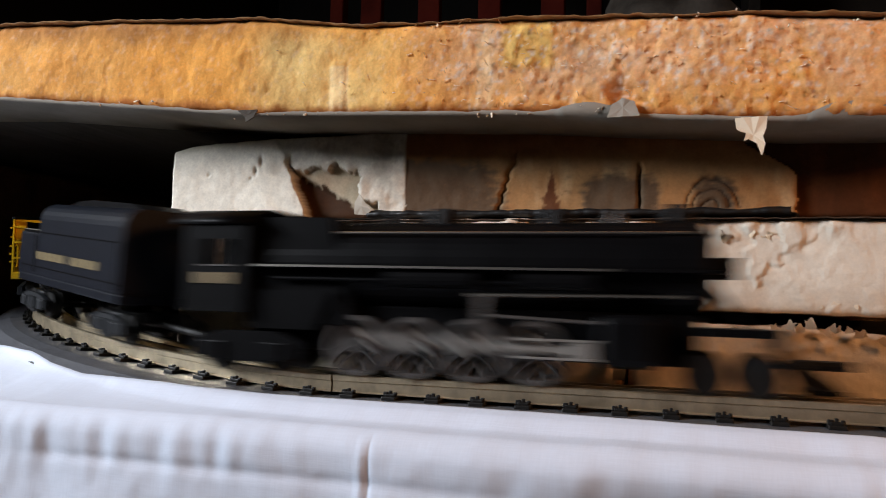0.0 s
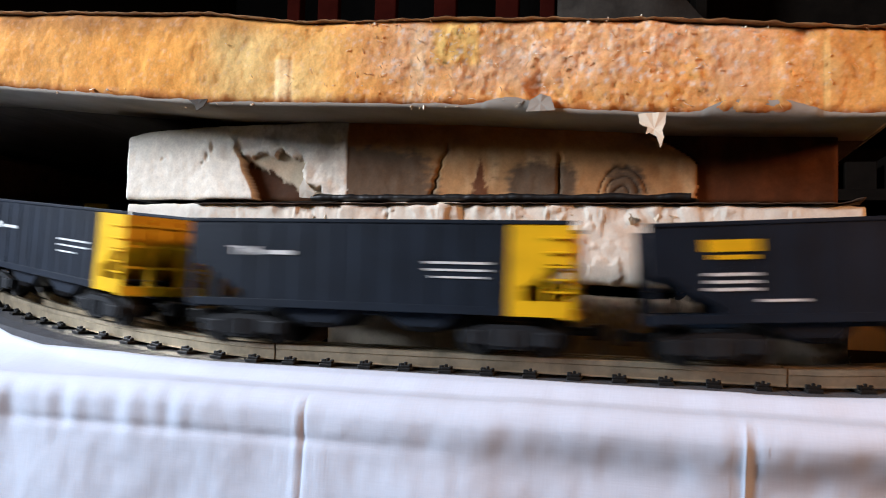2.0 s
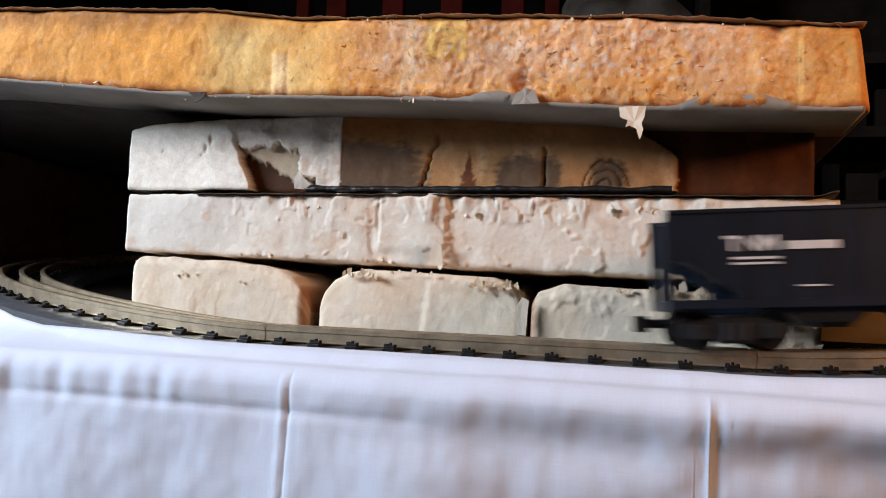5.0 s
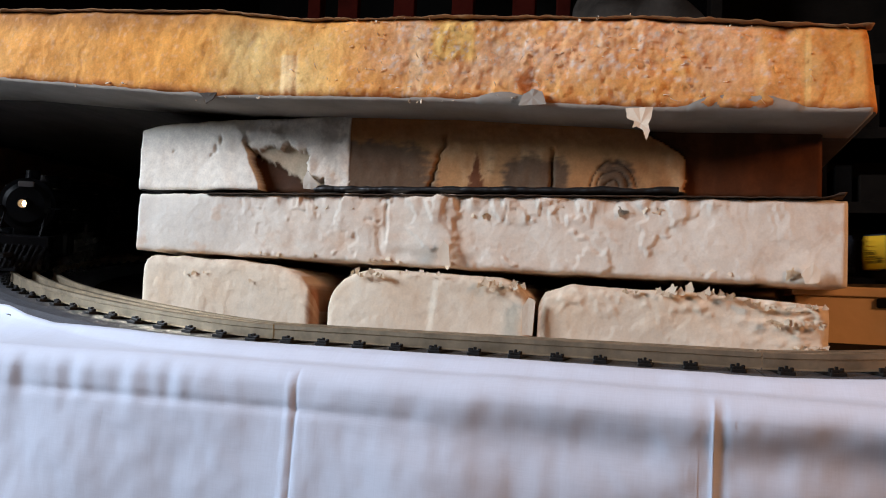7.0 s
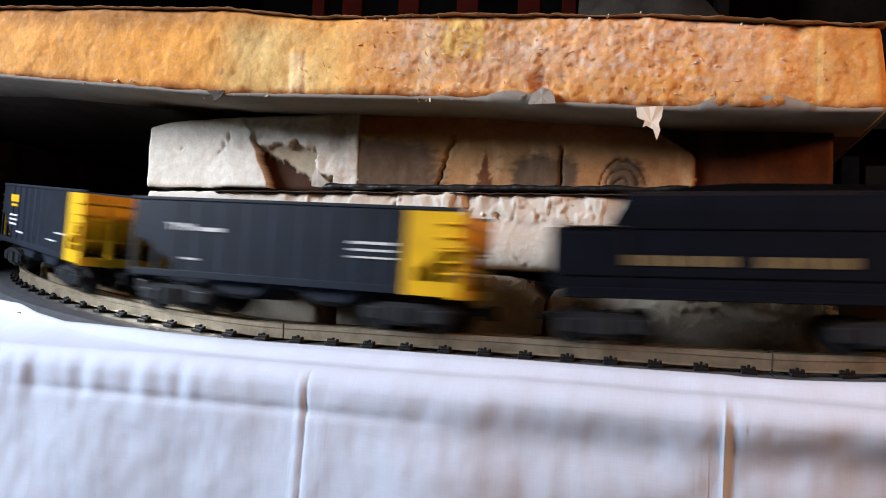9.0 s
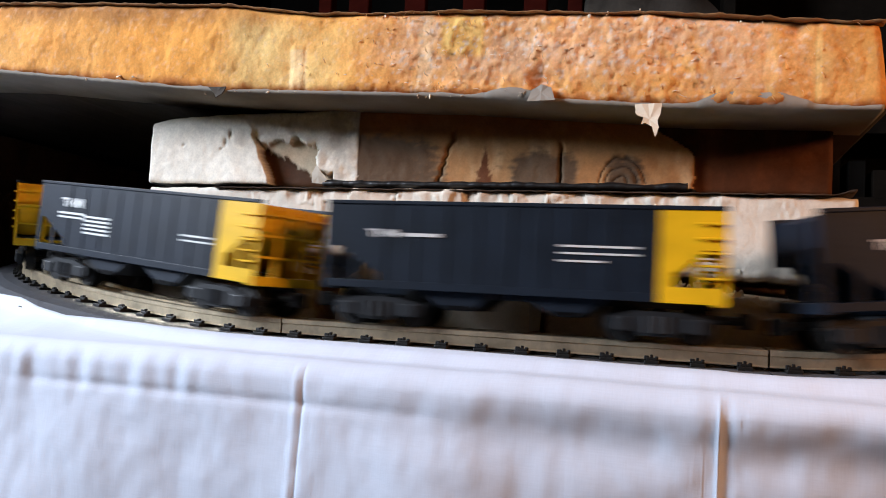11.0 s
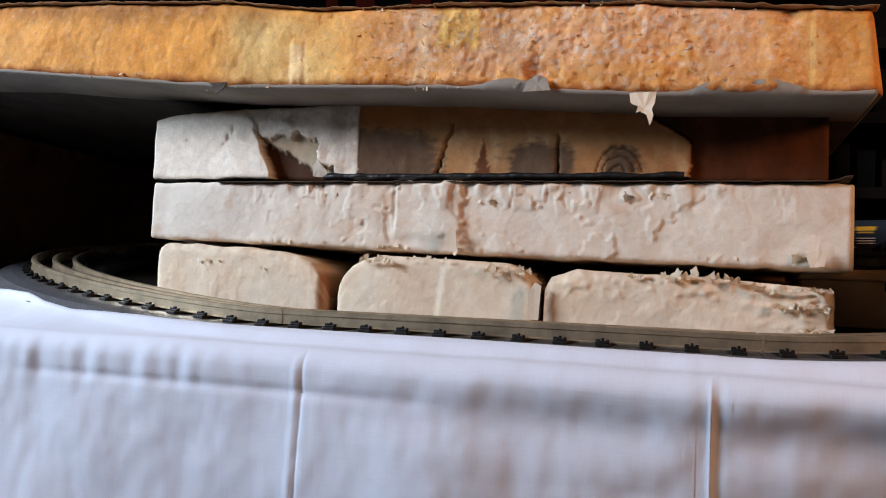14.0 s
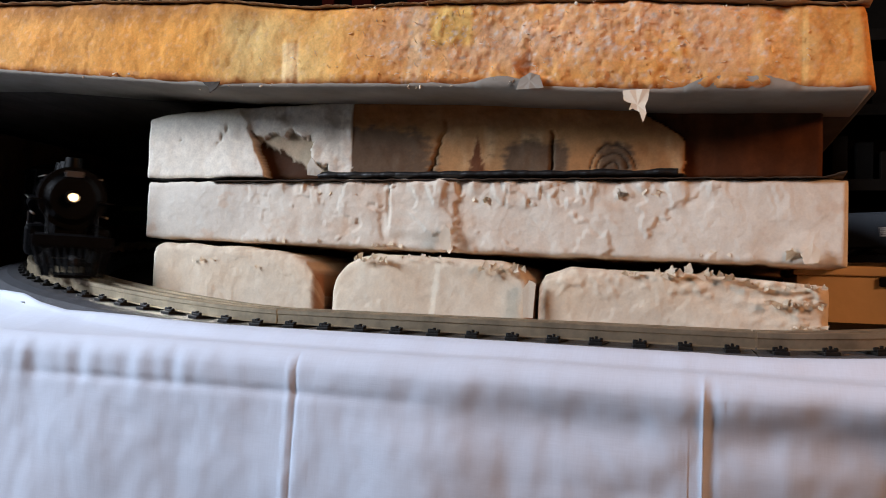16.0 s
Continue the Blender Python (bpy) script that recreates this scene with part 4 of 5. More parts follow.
def low_blocks():
    specs = [(-0.1435, -0.0095, 0.0005, 0.0), (-0.0035, 0.1325, 0.0, 3.0), (0.1345, 0.296, -0.004, 7.0)]
    for k, (x0, x1, dz, seed) in enumerate(specs):
        tl = 0.0075 if k else 0.004
        def relief(x, u, seed=seed, k=k):
            r = 0.0014 * wob(x + seed, u * 0.05, 2.0, 22) + 0.00022 * wob(x + seed, u * 0.05, 6.0, 120)
            r += 0.0003 * torn(x + seed, u, 51.0, 30, 0.16)
            if k == 1:
                r += 0.0011 * smooth01(0.066, 0.071, x + 0.10 * (0.02 - u * 0.05))
            if k == 2:
                r += 0.0030 * smooth01(0.235, 0.285, x + 0.01 * wob(x, u * 0.05, 3.0, 90)) * max(0.0, wob(x, u * 0.05, 13.0, 130, 4) + 0.2) * u
                r += 0.0018 * max(0.0, wob(x, u * 0.05, 17.0, 110)) * smooth01(0.55, 0.8, u)
            return r
        top = [(x0, 0.046 + dz), (x0 + tl * 0.5, 0.0505 + dz), (x0 + tl * 2.2, 0.0545 + dz), (x1 - 0.016, 0.0535 + dz), (x1 - 0.004, 0.048 + dz), (x1, 0.043 + dz)]
        if k == 0:
            top = [(x0, 0.050), (x0 + 0.003, 0.0568), (x0 + 0.010, 0.0592), (x1 - 0.060, 0.0570), (x1 - 0.036, 0.0550), (x1 - 0.022, 0.0525), (x1 - 0.012, 0.0485), (x1 - 0.005, 0.0420), (x1 - 0.0015, 0.0350), (x1, 0.0260)]
        if k == 1:
            top = [(x0, 0.0240), (x0 + 0.0015, 0.0330), (x0 + 0.005, 0.0400), (x0 + 0.011, 0.0465), (x0 + 0.020, 0.0520), (x0 + 0.032, 0.0545), (x1 - 0.020, 0.0520), (x1 - 0.010, 0.0480), (x1 - 0.003, 0.0400), (x1, 0.0320)]
        if k == 2:
            top = [(x0, 0.036), (x0 + 0.005, 0.0445), (x0 + 0.02, 0.0495), (0.24, 0.0465), (x1, 0.0425)]
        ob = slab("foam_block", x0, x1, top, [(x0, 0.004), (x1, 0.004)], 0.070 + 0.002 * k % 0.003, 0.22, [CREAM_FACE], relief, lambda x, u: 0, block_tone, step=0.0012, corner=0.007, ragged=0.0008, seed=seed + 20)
        ob.location.z = 0.0
        tagged(ob, ("cream foam block with rounded corners", "cream foam block with a torn seam", "cream foam block with a crumbled upper edge")[k], "foam block", "foam blocks under the slabs")
        if k == 2:
            flakes(ob, CRUMB, [(0.186, 0.194, 0.0680, 0.0465, 3, 0.0050, 1), (0.204, 0.222, 0.0670, 0.0460, 5, 0.0075, 1), (0.226, 0.248, 0.0665, 0.0455, 6, 0.0070, 1), (0.250, 0.293, 0.0665, 0.0400, 12, 0.0050, 1), (0.262, 0.294, 0.0665, 0.0330, 14, 0.0045, -1), (0.278, 0.294, 0.0670, 0.0200, 10, 0.0045, -1)], 31)
            tear("skin_flake", [(0.128, 0.018), (0.127, 0.034), (0.131, 0.0405), (0.135, 0.0385), (0.134, 0.018)], 0.0655, FOAM, ob, curl=0.001, label="lifted cream flake")
        if k == 1:
            flakes(ob, CRUMB, [(0.014, 0.040, 0.0665, 0.0505, 7, 0.0055, 1), (0.045, 0.075, 0.0675, 0.0520, 5, 0.0040, 1), (0.098, 0.128, 0.0665, 0.0450, 9, 0.0065, 1)], 33)
        if k == 0:
            flakes(ob, CRUMB, [(-0.110, -0.085, 0.0675, 0.0490, 3, 0.0040, -1), (-0.058, -0.052, 0.0670, 0.0460, 1, 0.0050, -1)], 35)


# ---- things beyond the stack ----
def beyond():
    # assumed block, mostly out of view; keeps side light out of the tunnel
    ob = part("foam_block", box(-0.62, -0.488, -0.030, 0.95, 0.0015, 0.184, 0.006), BROWN)
    tagged(ob, "dark brown foam block assumed under the left of the top slab", "foam block", "foam blocks under the slabs")
    ob = new("storage_box")
    ob.location = (0.36, 0.165, 0.0)
    for nm, q in (("panel", box(-0.075, 0.075, -0.040, -0.034, 0.004, 0.050, 0.001)), ("panel", box(-0.075, 0.075, 0.034, 0.040, 0.018, 0.050, 0.001)), ("end_panel", box(-0.075, -0.069, -0.034, 0.034, 0.018, 0.050, 0.001)), ("end_panel", box(0.069, 0.075, -0.034, 0.034, 0.018, 0.050, 0.001)), ("lid", box(-0.077, 0.077, -0.042, 0.042, 0.050, 0.056, 0.001))):
        part(nm, q, PLYWOOD, ob)
    # flat black strip drawn in place of a dark slot
    part("dark_slot", box(-0.030, 0.03, -0.0425, -0.0395, 0.044, 0.0495, 0.0006), BLACK, ob, "black strip for the dark slot near the box top")
    tagged(ob, "low tan plywood box standing behind the track", "wooden box")
    ob = new("bookcase")
    ob.location = (0.9, 1.6, -0.75)
    for z in (0.0, 0.45, 0.86, 1.02, 1.18, 1.34, 1.7):
        part("shelf", box(-0.6, 0.7, -0.15, 0.15, z, z + 0.025, 0.002), DARKWOOD, ob)
    for x in (-0.62, 0.7):
        part("side_panel", box(x, x + 0.025, -0.15, 0.15, 0, 1.74, 0.002), DARKWOOD, ob)
    part("back_panel", box(-0.6, 0.7, 0.14, 0.15, 0, 1.74), DARKWOOD, ob)
    tagged(ob, "dark wooden bookcase against the back wall", "bookcase")
    rng = random.Random(4)
    for z in (0.86, 1.02, 1.18):
        x = 0.33
        while x < 1.5:
            w, h = rng.uniform(0.02, 0.09), rng.uniform(0.05, 0.12)
            bk = part("shelf_box", box(0, w, 0, 0.16, 0, h, 0.002), rng.choice([DARKWOOD, DARKWALL, DARKWOOD, REDWOOD]))
            bk.location = (x, 1.47, -0.75 + z + 0.0251)
            tagged(bk, "small dusky box standing on a dark shelf", "box", "boxes on the shelf")
            x += w + rng.uniform(0.002, 0.05)
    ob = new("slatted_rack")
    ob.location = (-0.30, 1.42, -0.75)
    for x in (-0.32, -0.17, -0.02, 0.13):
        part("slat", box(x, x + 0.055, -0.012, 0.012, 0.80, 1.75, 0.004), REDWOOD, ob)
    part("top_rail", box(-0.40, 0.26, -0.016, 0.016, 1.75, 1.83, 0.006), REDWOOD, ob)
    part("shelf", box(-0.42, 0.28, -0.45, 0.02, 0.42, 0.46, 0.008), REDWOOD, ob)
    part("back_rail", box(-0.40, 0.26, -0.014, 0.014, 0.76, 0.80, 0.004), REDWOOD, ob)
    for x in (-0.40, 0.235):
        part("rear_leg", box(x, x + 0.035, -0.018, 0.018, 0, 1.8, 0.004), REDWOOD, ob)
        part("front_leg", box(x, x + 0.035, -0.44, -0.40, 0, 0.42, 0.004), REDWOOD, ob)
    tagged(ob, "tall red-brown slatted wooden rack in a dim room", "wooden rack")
    bm = bmesh.new()
    g = []
    for i in range(30):
        u = i / 29
        g.append([bm.verts.new((0.02 + 0.34 * u + 0.03 * math.sin(v * 5), 1.22 + 0.06 * math.sin(u * 9 + v * 2) , 0.75 - 0.42 * u * (0.4 + 0.6 * v / 14) - 0.07 * v + 0.02 * wob(u, v, 0, 3))) for v in range(15)])
    for i in range(29):
        for j in range(14):
            bm.faces.new((g[i][j], g[i][j + 1], g[i + 1][j + 1], g[i + 1][j]))
    ob = part("cloth_drape", bm, PALE, smooth=True)
    m = ob.modifiers.new("thickness", "SOLIDIFY")
    m.thickness = 0.003
    tagged(ob, "pale crumpled cloth draped over dark furniture", "cloth")


# ---- train: each vehicle's space has x forward, its origin over the rail top at mid length ----
HALF = 0.1025


def bars(parent, y, rows, mat):
    """Unreadable lettering as plain raised bars: x0, x1, z0, z1 on the side y."""
    for x0, x1, z0, z1 in rows:
        q = 0.0004 if y > 0 else -0.0004
        part("lettering", box(x0, x1, min(y, y + q), max(y, y + q), z0, z1), mat, parent)


def wheelset(r, gauge, thick=0.005):
    bm = bmesh.new()
    for q in (-1, 1):
        put_rod(bm, (0, q * (gauge / 2 - 0.002), 0), (0, q * (gauge / 2 + thick - 0.002), 0), r, 22)
        put_rod(bm, (0, q * (gauge / 2 - 0.0035), 0), (0, q * (gauge / 2 - 0.002), 0), r * 1.12, 22)
        put_rod(bm, (0, q * (gauge / 2 + thick - 0.003), 0), (0, q * (gauge / 2 + thick - 0.0012), 0), r * 0.35, 12)
    put_rod(bm, (0, -gauge / 2, 0), (0, gauge / 2, 0), 0.0016, 8)
    return bm


def truck(parent, x, mat, base=0.017, r=0.0085):
    """A four-wheeled truck under a vehicle."""
    t = part("truck", box(x - 0.006, x + 0.006, -0.020, 0.020, 0.010, 0.0165, 0.001), mat, parent, "black cast truck")
    for q in (-1, 1):
        y = q * 0.0232
        bm = bmesh.new()
        put_prism(bm, [(x - base - 0.007, 0.012), (x - base - 0.007, 0.0065), (x - base + 0.006, 0.0062), (x - 0.008, 0.0032), (x + 0.008, 0.0032), (x + base - 0.006, 0.0062), (x + base + 0.007, 0.0065), (x + base + 0.007, 0.012), (x + 0.010, 0.0152), (x - 0.010, 0.0152)], y - 0.0015, y + 0.0015)
        for j in (-1, 1):
            put_box(bm, x + j * base - 0.0045, x + j * base + 0.0045, y - 0.0028, y + 0.0028, 0.0052, 0.0122, 0.0008)
        for j in (-0.0045, 0.0, 0.0045):
            put_rod(bm, (x + j, y + q * 0.0018, 0.0048), (x + j, y + q * 0.0018, 0.0128), 0.0018, 8)
        part("side_frame", bm, mat, t)
    wheels = []
    for j in (-1, 1):
        w = part("wheelset", wheelset(r, 0.032), TIE, t, "dark metal wheelset")
        w.location = (x + j * base, 0, r)
        wheels.append(w)
    return wheels


def hopper():
    root = new("hopper_car")
    H, B, W = 0.0640, 0.0225, 0.0280
    E = HALF
    Y = 0.0715
    for q in (-1, 1):
        y0, y1 = (W - 0.0012, W) if q > 0 else (-W, -W + 0.0012)
        # dark side sheet with the sloped rear cut-out
        part("side_sheet", prism([(Y, B), (Y, H), (-E, H), (-E, 0.0415), (-E + 0.007, 0.0415), (-E + 0.031, 0.0275), (-E + 0.031, B)], y0, y1), CAR, root)
        part("side_sill", box(-E, Y, y0 - 0.0003, y1 + 0.0003, B - 0.003, B + 0.0012, 0.0003), CAR, root)
        part("corner_post", box(-E, -E + 0.0030, y0, y1, B, 0.0415), CAR, root)
        part("side_post", box(-E + 0.016, -E + 0.0185, y0 + 0.0001, y1 - 0.0001, B, 0.0364), CAR, root)
        # yellow leading panel with its cut-out
        part("end_panel", prism([(Y + 0.0001, 0.0345), (Y + 0.0001, H), (E, H), (E, 0.0450), (E - 0.010, 0.0450), (E - 0.021, 0.0345)], y0, y1), YELLOW, root, "yellow painted end panel")
        for p0, p1, q0, q1 in ((Y + 0.0001, Y + 0.0070, B - 0.003, 0.0345), (E - 0.0028, E, B - 0.003, 0.0450), (Y + 0.0070, E - 0.0028, B - 0.003, 0.0272), (E - 0.0135, E - 0.0115, 0.0272, 0.0450)):
            part("panel_strip", box(p0, p1, y0, y1, q0, q1), YELLOW, root, "yellow painted strip")
        for z in (0.0315, 0.0375, 0.0435, 0.0505, 0.0575):
            part("ladder_rung", rod((E - 0.0125, q * (W + 0.0012), z), (E + 0.0002, q * (W + 0.0012), z), 0.0006, 6), YELLOW, root)
        part("top_rim", box(-E, E, (W - 0.0016) if q > 0 else -W - 0.0007, (W + 0.0007) if q > 0 else -W + 0.0016, H, H + 0.0020, 0.0004), CAR, root)
        for k in range(9):
            x = -E + 0.034 + k * 0.0168
            part("side_rib", box(x - 0.0008, x + 0.0008, min(q * W, q * (W + 0.0006)), max(q * W, q * (W + 0.0006)), B + 0.001, H, 0.0002), CAR, root)
    # ends: slope sheets and posts
    part("slope_sheet", prism([(E - 0.004, 0.0505), (E - 0.004, 0.0490), (E - 0.045, 0.0240), (E - 0.047, 0.0255)], -W + 0.0013, W - 0.0013), YELLOW, root, "orange-shaded yellow slope sheet")
    part("slope_sheet", prism([(-E + 0.004, 0.0505), (-E + 0.004, 0.0490), (-E + 0.045, 0.0240), (-E + 0.047, 0.0255)], -W + 0.0013, W - 0.0013), CAR, root)
    part("end_sheet", box(E - 0.0052, E - 0.004, -W + 0.0013, W - 0.0013, 0.0490, H), YELLOW, root)
    part("end_sheet", box(-E + 0.004, -E + 0.0052, -W + 0.0013, W - 0.0013, 0.0490, H), CAR, root)
    for y in (-0.009, 0.009):
        part("end_post", box(E - 0.004, E - 0.0015, y - 0.0015, y + 0.0015, B, 0.062, 0.0003), YELLOW, root)
        part("end_post", box(-E + 0.0015, -E + 0.004, y - 0.0015, y + 0.0015, B, 0.062, 0.0003), CAR, root)
    for z in (0.034, 0.046, 0.058):
        part("end_rail", box(E - 0.0012, E, -W + 0.001, W - 0.001, z, z + 0.0013), YELLOW, root)
    part("end_sill", box(E - 0.005, E, -W, W, B - 0.004, B + 0.0012, 0.0004), YELLOW, root)
    part("end_sill", box(-E, -E + 0.005, -W, W, B - 0.004, B + 0.0012, 0.0004), CAR, root)
    part("floor_frame", box(-E + 0.004, E - 0.004, -0.006, 0.006, 0.0165, 0.0235, 0.0006), CAR, root)
    # coal bay bottoms between the trucks
    for x in (-0.030, 0.026):
        part("hopper_bay", prism([(x - 0.026, B - 0.001), (x - 0.005, 0.0105), (x + 0.009, 0.0105), (x + 0.022, B - 0.001)], -0.024, 0.024), CAR, root)
        part("bay_door", prism([(x - 0.0060, 0.0125), (x - 0.0045, 0.0100), (x + 0.0085, 0.0100), (x + 0.0100, 0.0125)], -0.0250, 0.0250), BLACK, root)
    part("bay_floor", box(-E + 0.04, E - 0.04, -W + 0.0013, W - 0.0013, B, B + 0.001), CAR, root)
    for q in (-1, 1):
        bm = rod((q * (E - 0.004), 0, 0.0125), (q * (E + 0.013), 0, 0.0125), 0.0022, 8)
        put_box(bm, q * E + q * 0.010 - 0.0035, q * E + q * 0.010 + 0.0035, -0.0045, 0.0045, 0.0085, 0.0165, 0.001)
        part("coupler", bm, TIE, root, "black knuckle coupler")
    wheels = truck(root, -0.072, TRUCK, 0.017, 0.0094) + truck(root, 0.072, TRUCK, 0.017, 0.0094)
    tagged(root, "", "hopper car", "hopper cars of the train")
    return root, wheels


def word_mesh(text, height):
    """Raised letters in x and z, from the left, read from the front."""
    cu = bpy.data.curves.new("word", "FONT")
    cu.body, cu.size, cu.extrude, cu.offset = text, height * 1.42, 0.0002, height * 0.045
    ob = new("word", cu)
    me = bpy.data.meshes.new_from_object(ob.evaluated_get(bpy.context.evaluated_depsgraph_get()))
    bpy.data.objects.remove(ob)
    bpy.data.curves.remove(cu)
    me.name = "lettering"
    me.materials.clear()
    me.materials.append(WHITE)
    return me


def word(parent, text, x, width, y, z, height):
    me = word_mesh(text, height)
    lo, hi = min(v.co.x for v in me.vertices), max(v.co.x for v in me.vertices)
    k = width / (hi - lo)
    front = y < 0
    for v in me.vertices:
        a, b, c = (v.co.x - lo) * k, v.co.y, v.co.z
        v.co = (x + a, y + c, z + b) if front else (x + width - a, y - c, z + b)
    ob = new("lettering", me)
    ob.parent = parent


def hopper_marks(root, k):
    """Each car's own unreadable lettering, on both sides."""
    W, x0 = 0.0280, -0.078
    sets = [
        ([(x0, x0 + 0.020, 0.0470, 0.0510), (x0 + 0.021, x0 + 0.038, 0.0468, 0.0490), (x0 + 0.012, x0 + 0.022, 0.0300, 0.0312)], [(0.040, 0.066, 0.0445, 0.0460), (0.040, 0.066, 0.0408, 0.0420), (0.040, 0.066, 0.0370, 0.0380)], []),
        ([(x0 + 0.002, x0 + 0.024, z, z + 0.0014) for z in (0.0410, 0.0376, 0.0342)] + [(x0 + 0.025, x0 + 0.044, 0.0290, 0.0302), (0.032, 0.050, 0.0293, 0.0303), (0.050, 0.069, 0.0350, 0.0360)], [], [(x0 + 0.001, x0 + 0.025, 0.0520, 0.0575), (x0 + 0.004, x0 + 0.023, 0.0485, 0.0505)]),
        ([(x0, x0 + 0.018, 0.0468, 0.0512), (x0 + 0.020, x0 + 0.036, 0.0470, 0.0492), (0.030, 0.062, 0.0440, 0.0452), (0.030, 0.062, 0.0405, 0.0416), (0.034, 0.060, 0.0370, 0.0380)], [], []),
        ([(x0, x0 + 0.018, 0.0468, 0.0508), (x0 + 0.019, x0 + 0.040, 0.0472, 0.0490), (0.024, 0.062, 0.0445, 0.0456), (0.024, 0.062, 0.0410, 0.0420), (0.024, 0.046, 0.0372, 0.0382)], [], []),
        ([(x0, x0 + 0.026, 0.0500, 0.0556), (x0 - 0.002, x0 + 0.026, 0.0450, 0.0464), (x0 - 0.002, x0 + 0.026, 0.0424, 0.0436)] + [(x0 + 0.026, x0 + 0.052, z, z + 0.0013) for z in (0.0440, 0.0414, 0.0388, 0.0362, 0.0336)] + [(0.042, 0.068, 0.0405, 0.0416), (0.042, 0.068, 0.0376, 0.0386)], [], []),
        ([(x0 + 0.002, x0 + 0.028, 0.0462, 0.0530), (x0 + 0.029, x0 + 0.052, 0.0462, 0.0500), (x0 + 0.005, x0 + 0.026, 0.0420, 0.0432), (x0 + 0.005, x0 + 0.026, 0.0396, 0.0406), (x0 + 0.034, x0 + 0.046, 0.0290, 0.0298), (0.034, 0.047, 0.0272, 0.0280)] + [(0.054, 0.069, z, z + 0.0009) for z in (0.0440, 0.0418, 0.0396, 0.0374)], [], []),
    ]
    a, b, c = sets[k]
    for y in (-W - 0.0003, W + 0.0003):
        rest = a + b
        if k != 1:
            p0, p1, q0, q1 = rest[0]
            word(root, "TNM", p0, (p1 - p0) * 0.9, y, q0, q1 - q0)
            rest = rest[1:]
        bars(root, y, rest, WHITE)
        bars(root, y, c, YELLOW)
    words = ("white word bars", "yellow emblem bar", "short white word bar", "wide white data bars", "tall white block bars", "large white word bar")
    tagged(root, f"navy toy hopper car, yellow leading end, {words[k]}")


def tender():
    root = new("tender")
    W = 0.0275
    E = 0.0830
    def shell(x0, x1, top, round_):
        bm = bmesh.new()
        prof = [(-W, 0.0275), (-W, top - round_)]
        for i in range(1, 7):
            a = math.pi / 2 * i / 6
            prof.append((-W + round_ * (1 - math.cos(a)), top - round_ + round_ * math.sin(a)))
        prof += [(-y, z) for y, z in reversed(prof)]
        a = [bm.verts.new((x0, y, z)) for y, z in prof]
        b = [bm.verts.new((x1, y, z)) for y, z in prof]
        n = len(prof)
        for i in range(n):
            bm.faces.new((a[i], b[i], b[(i + 1) % n], a[(i + 1) % n]))
        bm.faces.new(a[::-1]), bm.faces.new(b)
        bmesh.ops.recalc_face_normals(bm, faces=bm.faces)
        return bm
    part("tank", shell(-E - 0.005, -E + 0.030, 0.0570, 0.003), NAVY, root, "lower rear water tank deck")
    part("body", shell(-E + 0.030, E, 0.0760, 0.011), NAVY, root, "navy tender body with a rounded top")
    part("bulkhead", prism([(-E + 0.022, 0.0571), (-E + 0.0299, 0.0725), (-E + 0.0299, 0.0571)], -W + 0.004, W - 0.004), NAVY, root, "sloped rear bulkhead")
    part("coal_load", prism([(-E + 0.045, 0.0755), (-E + 0.060, 0.0785), (0.0, 0.0800), (E - 0.020, 0.0790), (E - 0.008, 0.0755)], -0.015, 0.015), BLACK, root, "black coal load")
    part("frame", box(-E - 0.001, E + 0.001, -W - 0.0008, W + 0.0008, 0.0225, 0.0276, 0.0006), NAVY, root)
    for q in (-1, 1):
        y = q * W
        part("seam", box(-E, E, min(y, y + q * 0.0005), max(y, y + q * 0.0005), 0.0560, 0.0566), BLACK, root)
        part("seam", box(-E, E, min(y, y + q * 0.0005), max(y, y + q * 0.0005), 0.0330, 0.0336), BLACK, root)
        for x in (-E + 0.0301, E - 0.001):
            part("handrail", rod((x, q * (W + 0.0018), 0.0300), (x, q * (W + 0.0018), 0.0560), 0.0005, 6), BLACK, root)
        for k in range(12):
            x = -0.052 + k * 0.0087
            if k != 6:
                bars(root, y + (0.0002 * q), [(x, x + 0.0066, 0.0385, 0.0435)], GOLD)
    # bright metal plate stands in for light caught by the deck edge
    part("deck_highlight", box(-E, -E + 0.030, -W, W, 0.0570, 0.0578, 0.0003), HANDRAIL, root, "pale deck edge with its highlight put in as bright metal")
    part("back_plate", box(-E - 0.0006, -E, -W + 0.001, W - 0.001, 0.028, 0.062), BLACK, root)
    part("drawbar", rod((E, 0, 0.012), (E + 0.045, 0, 0.012), 0.002, 8), TIE, root)
    part("coupler", rod((-E, 0, 0.0125), (-E - 0.014, 0, 0.0125), 0.0022, 8), TIE, root)
    wheels = truck(root, -0.062, TRUCK, 0.016, 0.0085) + truck(root, 0.063, TRUCK, 0.016, 0.0085)
    tagged(root, "navy blue toy locomotive tender with gold lettering bars", "train tender")
    return root, wheels


DRIVER_X = (-0.048, -0.019, 0.010, 0.039)
DRIVER_R = 0.0145


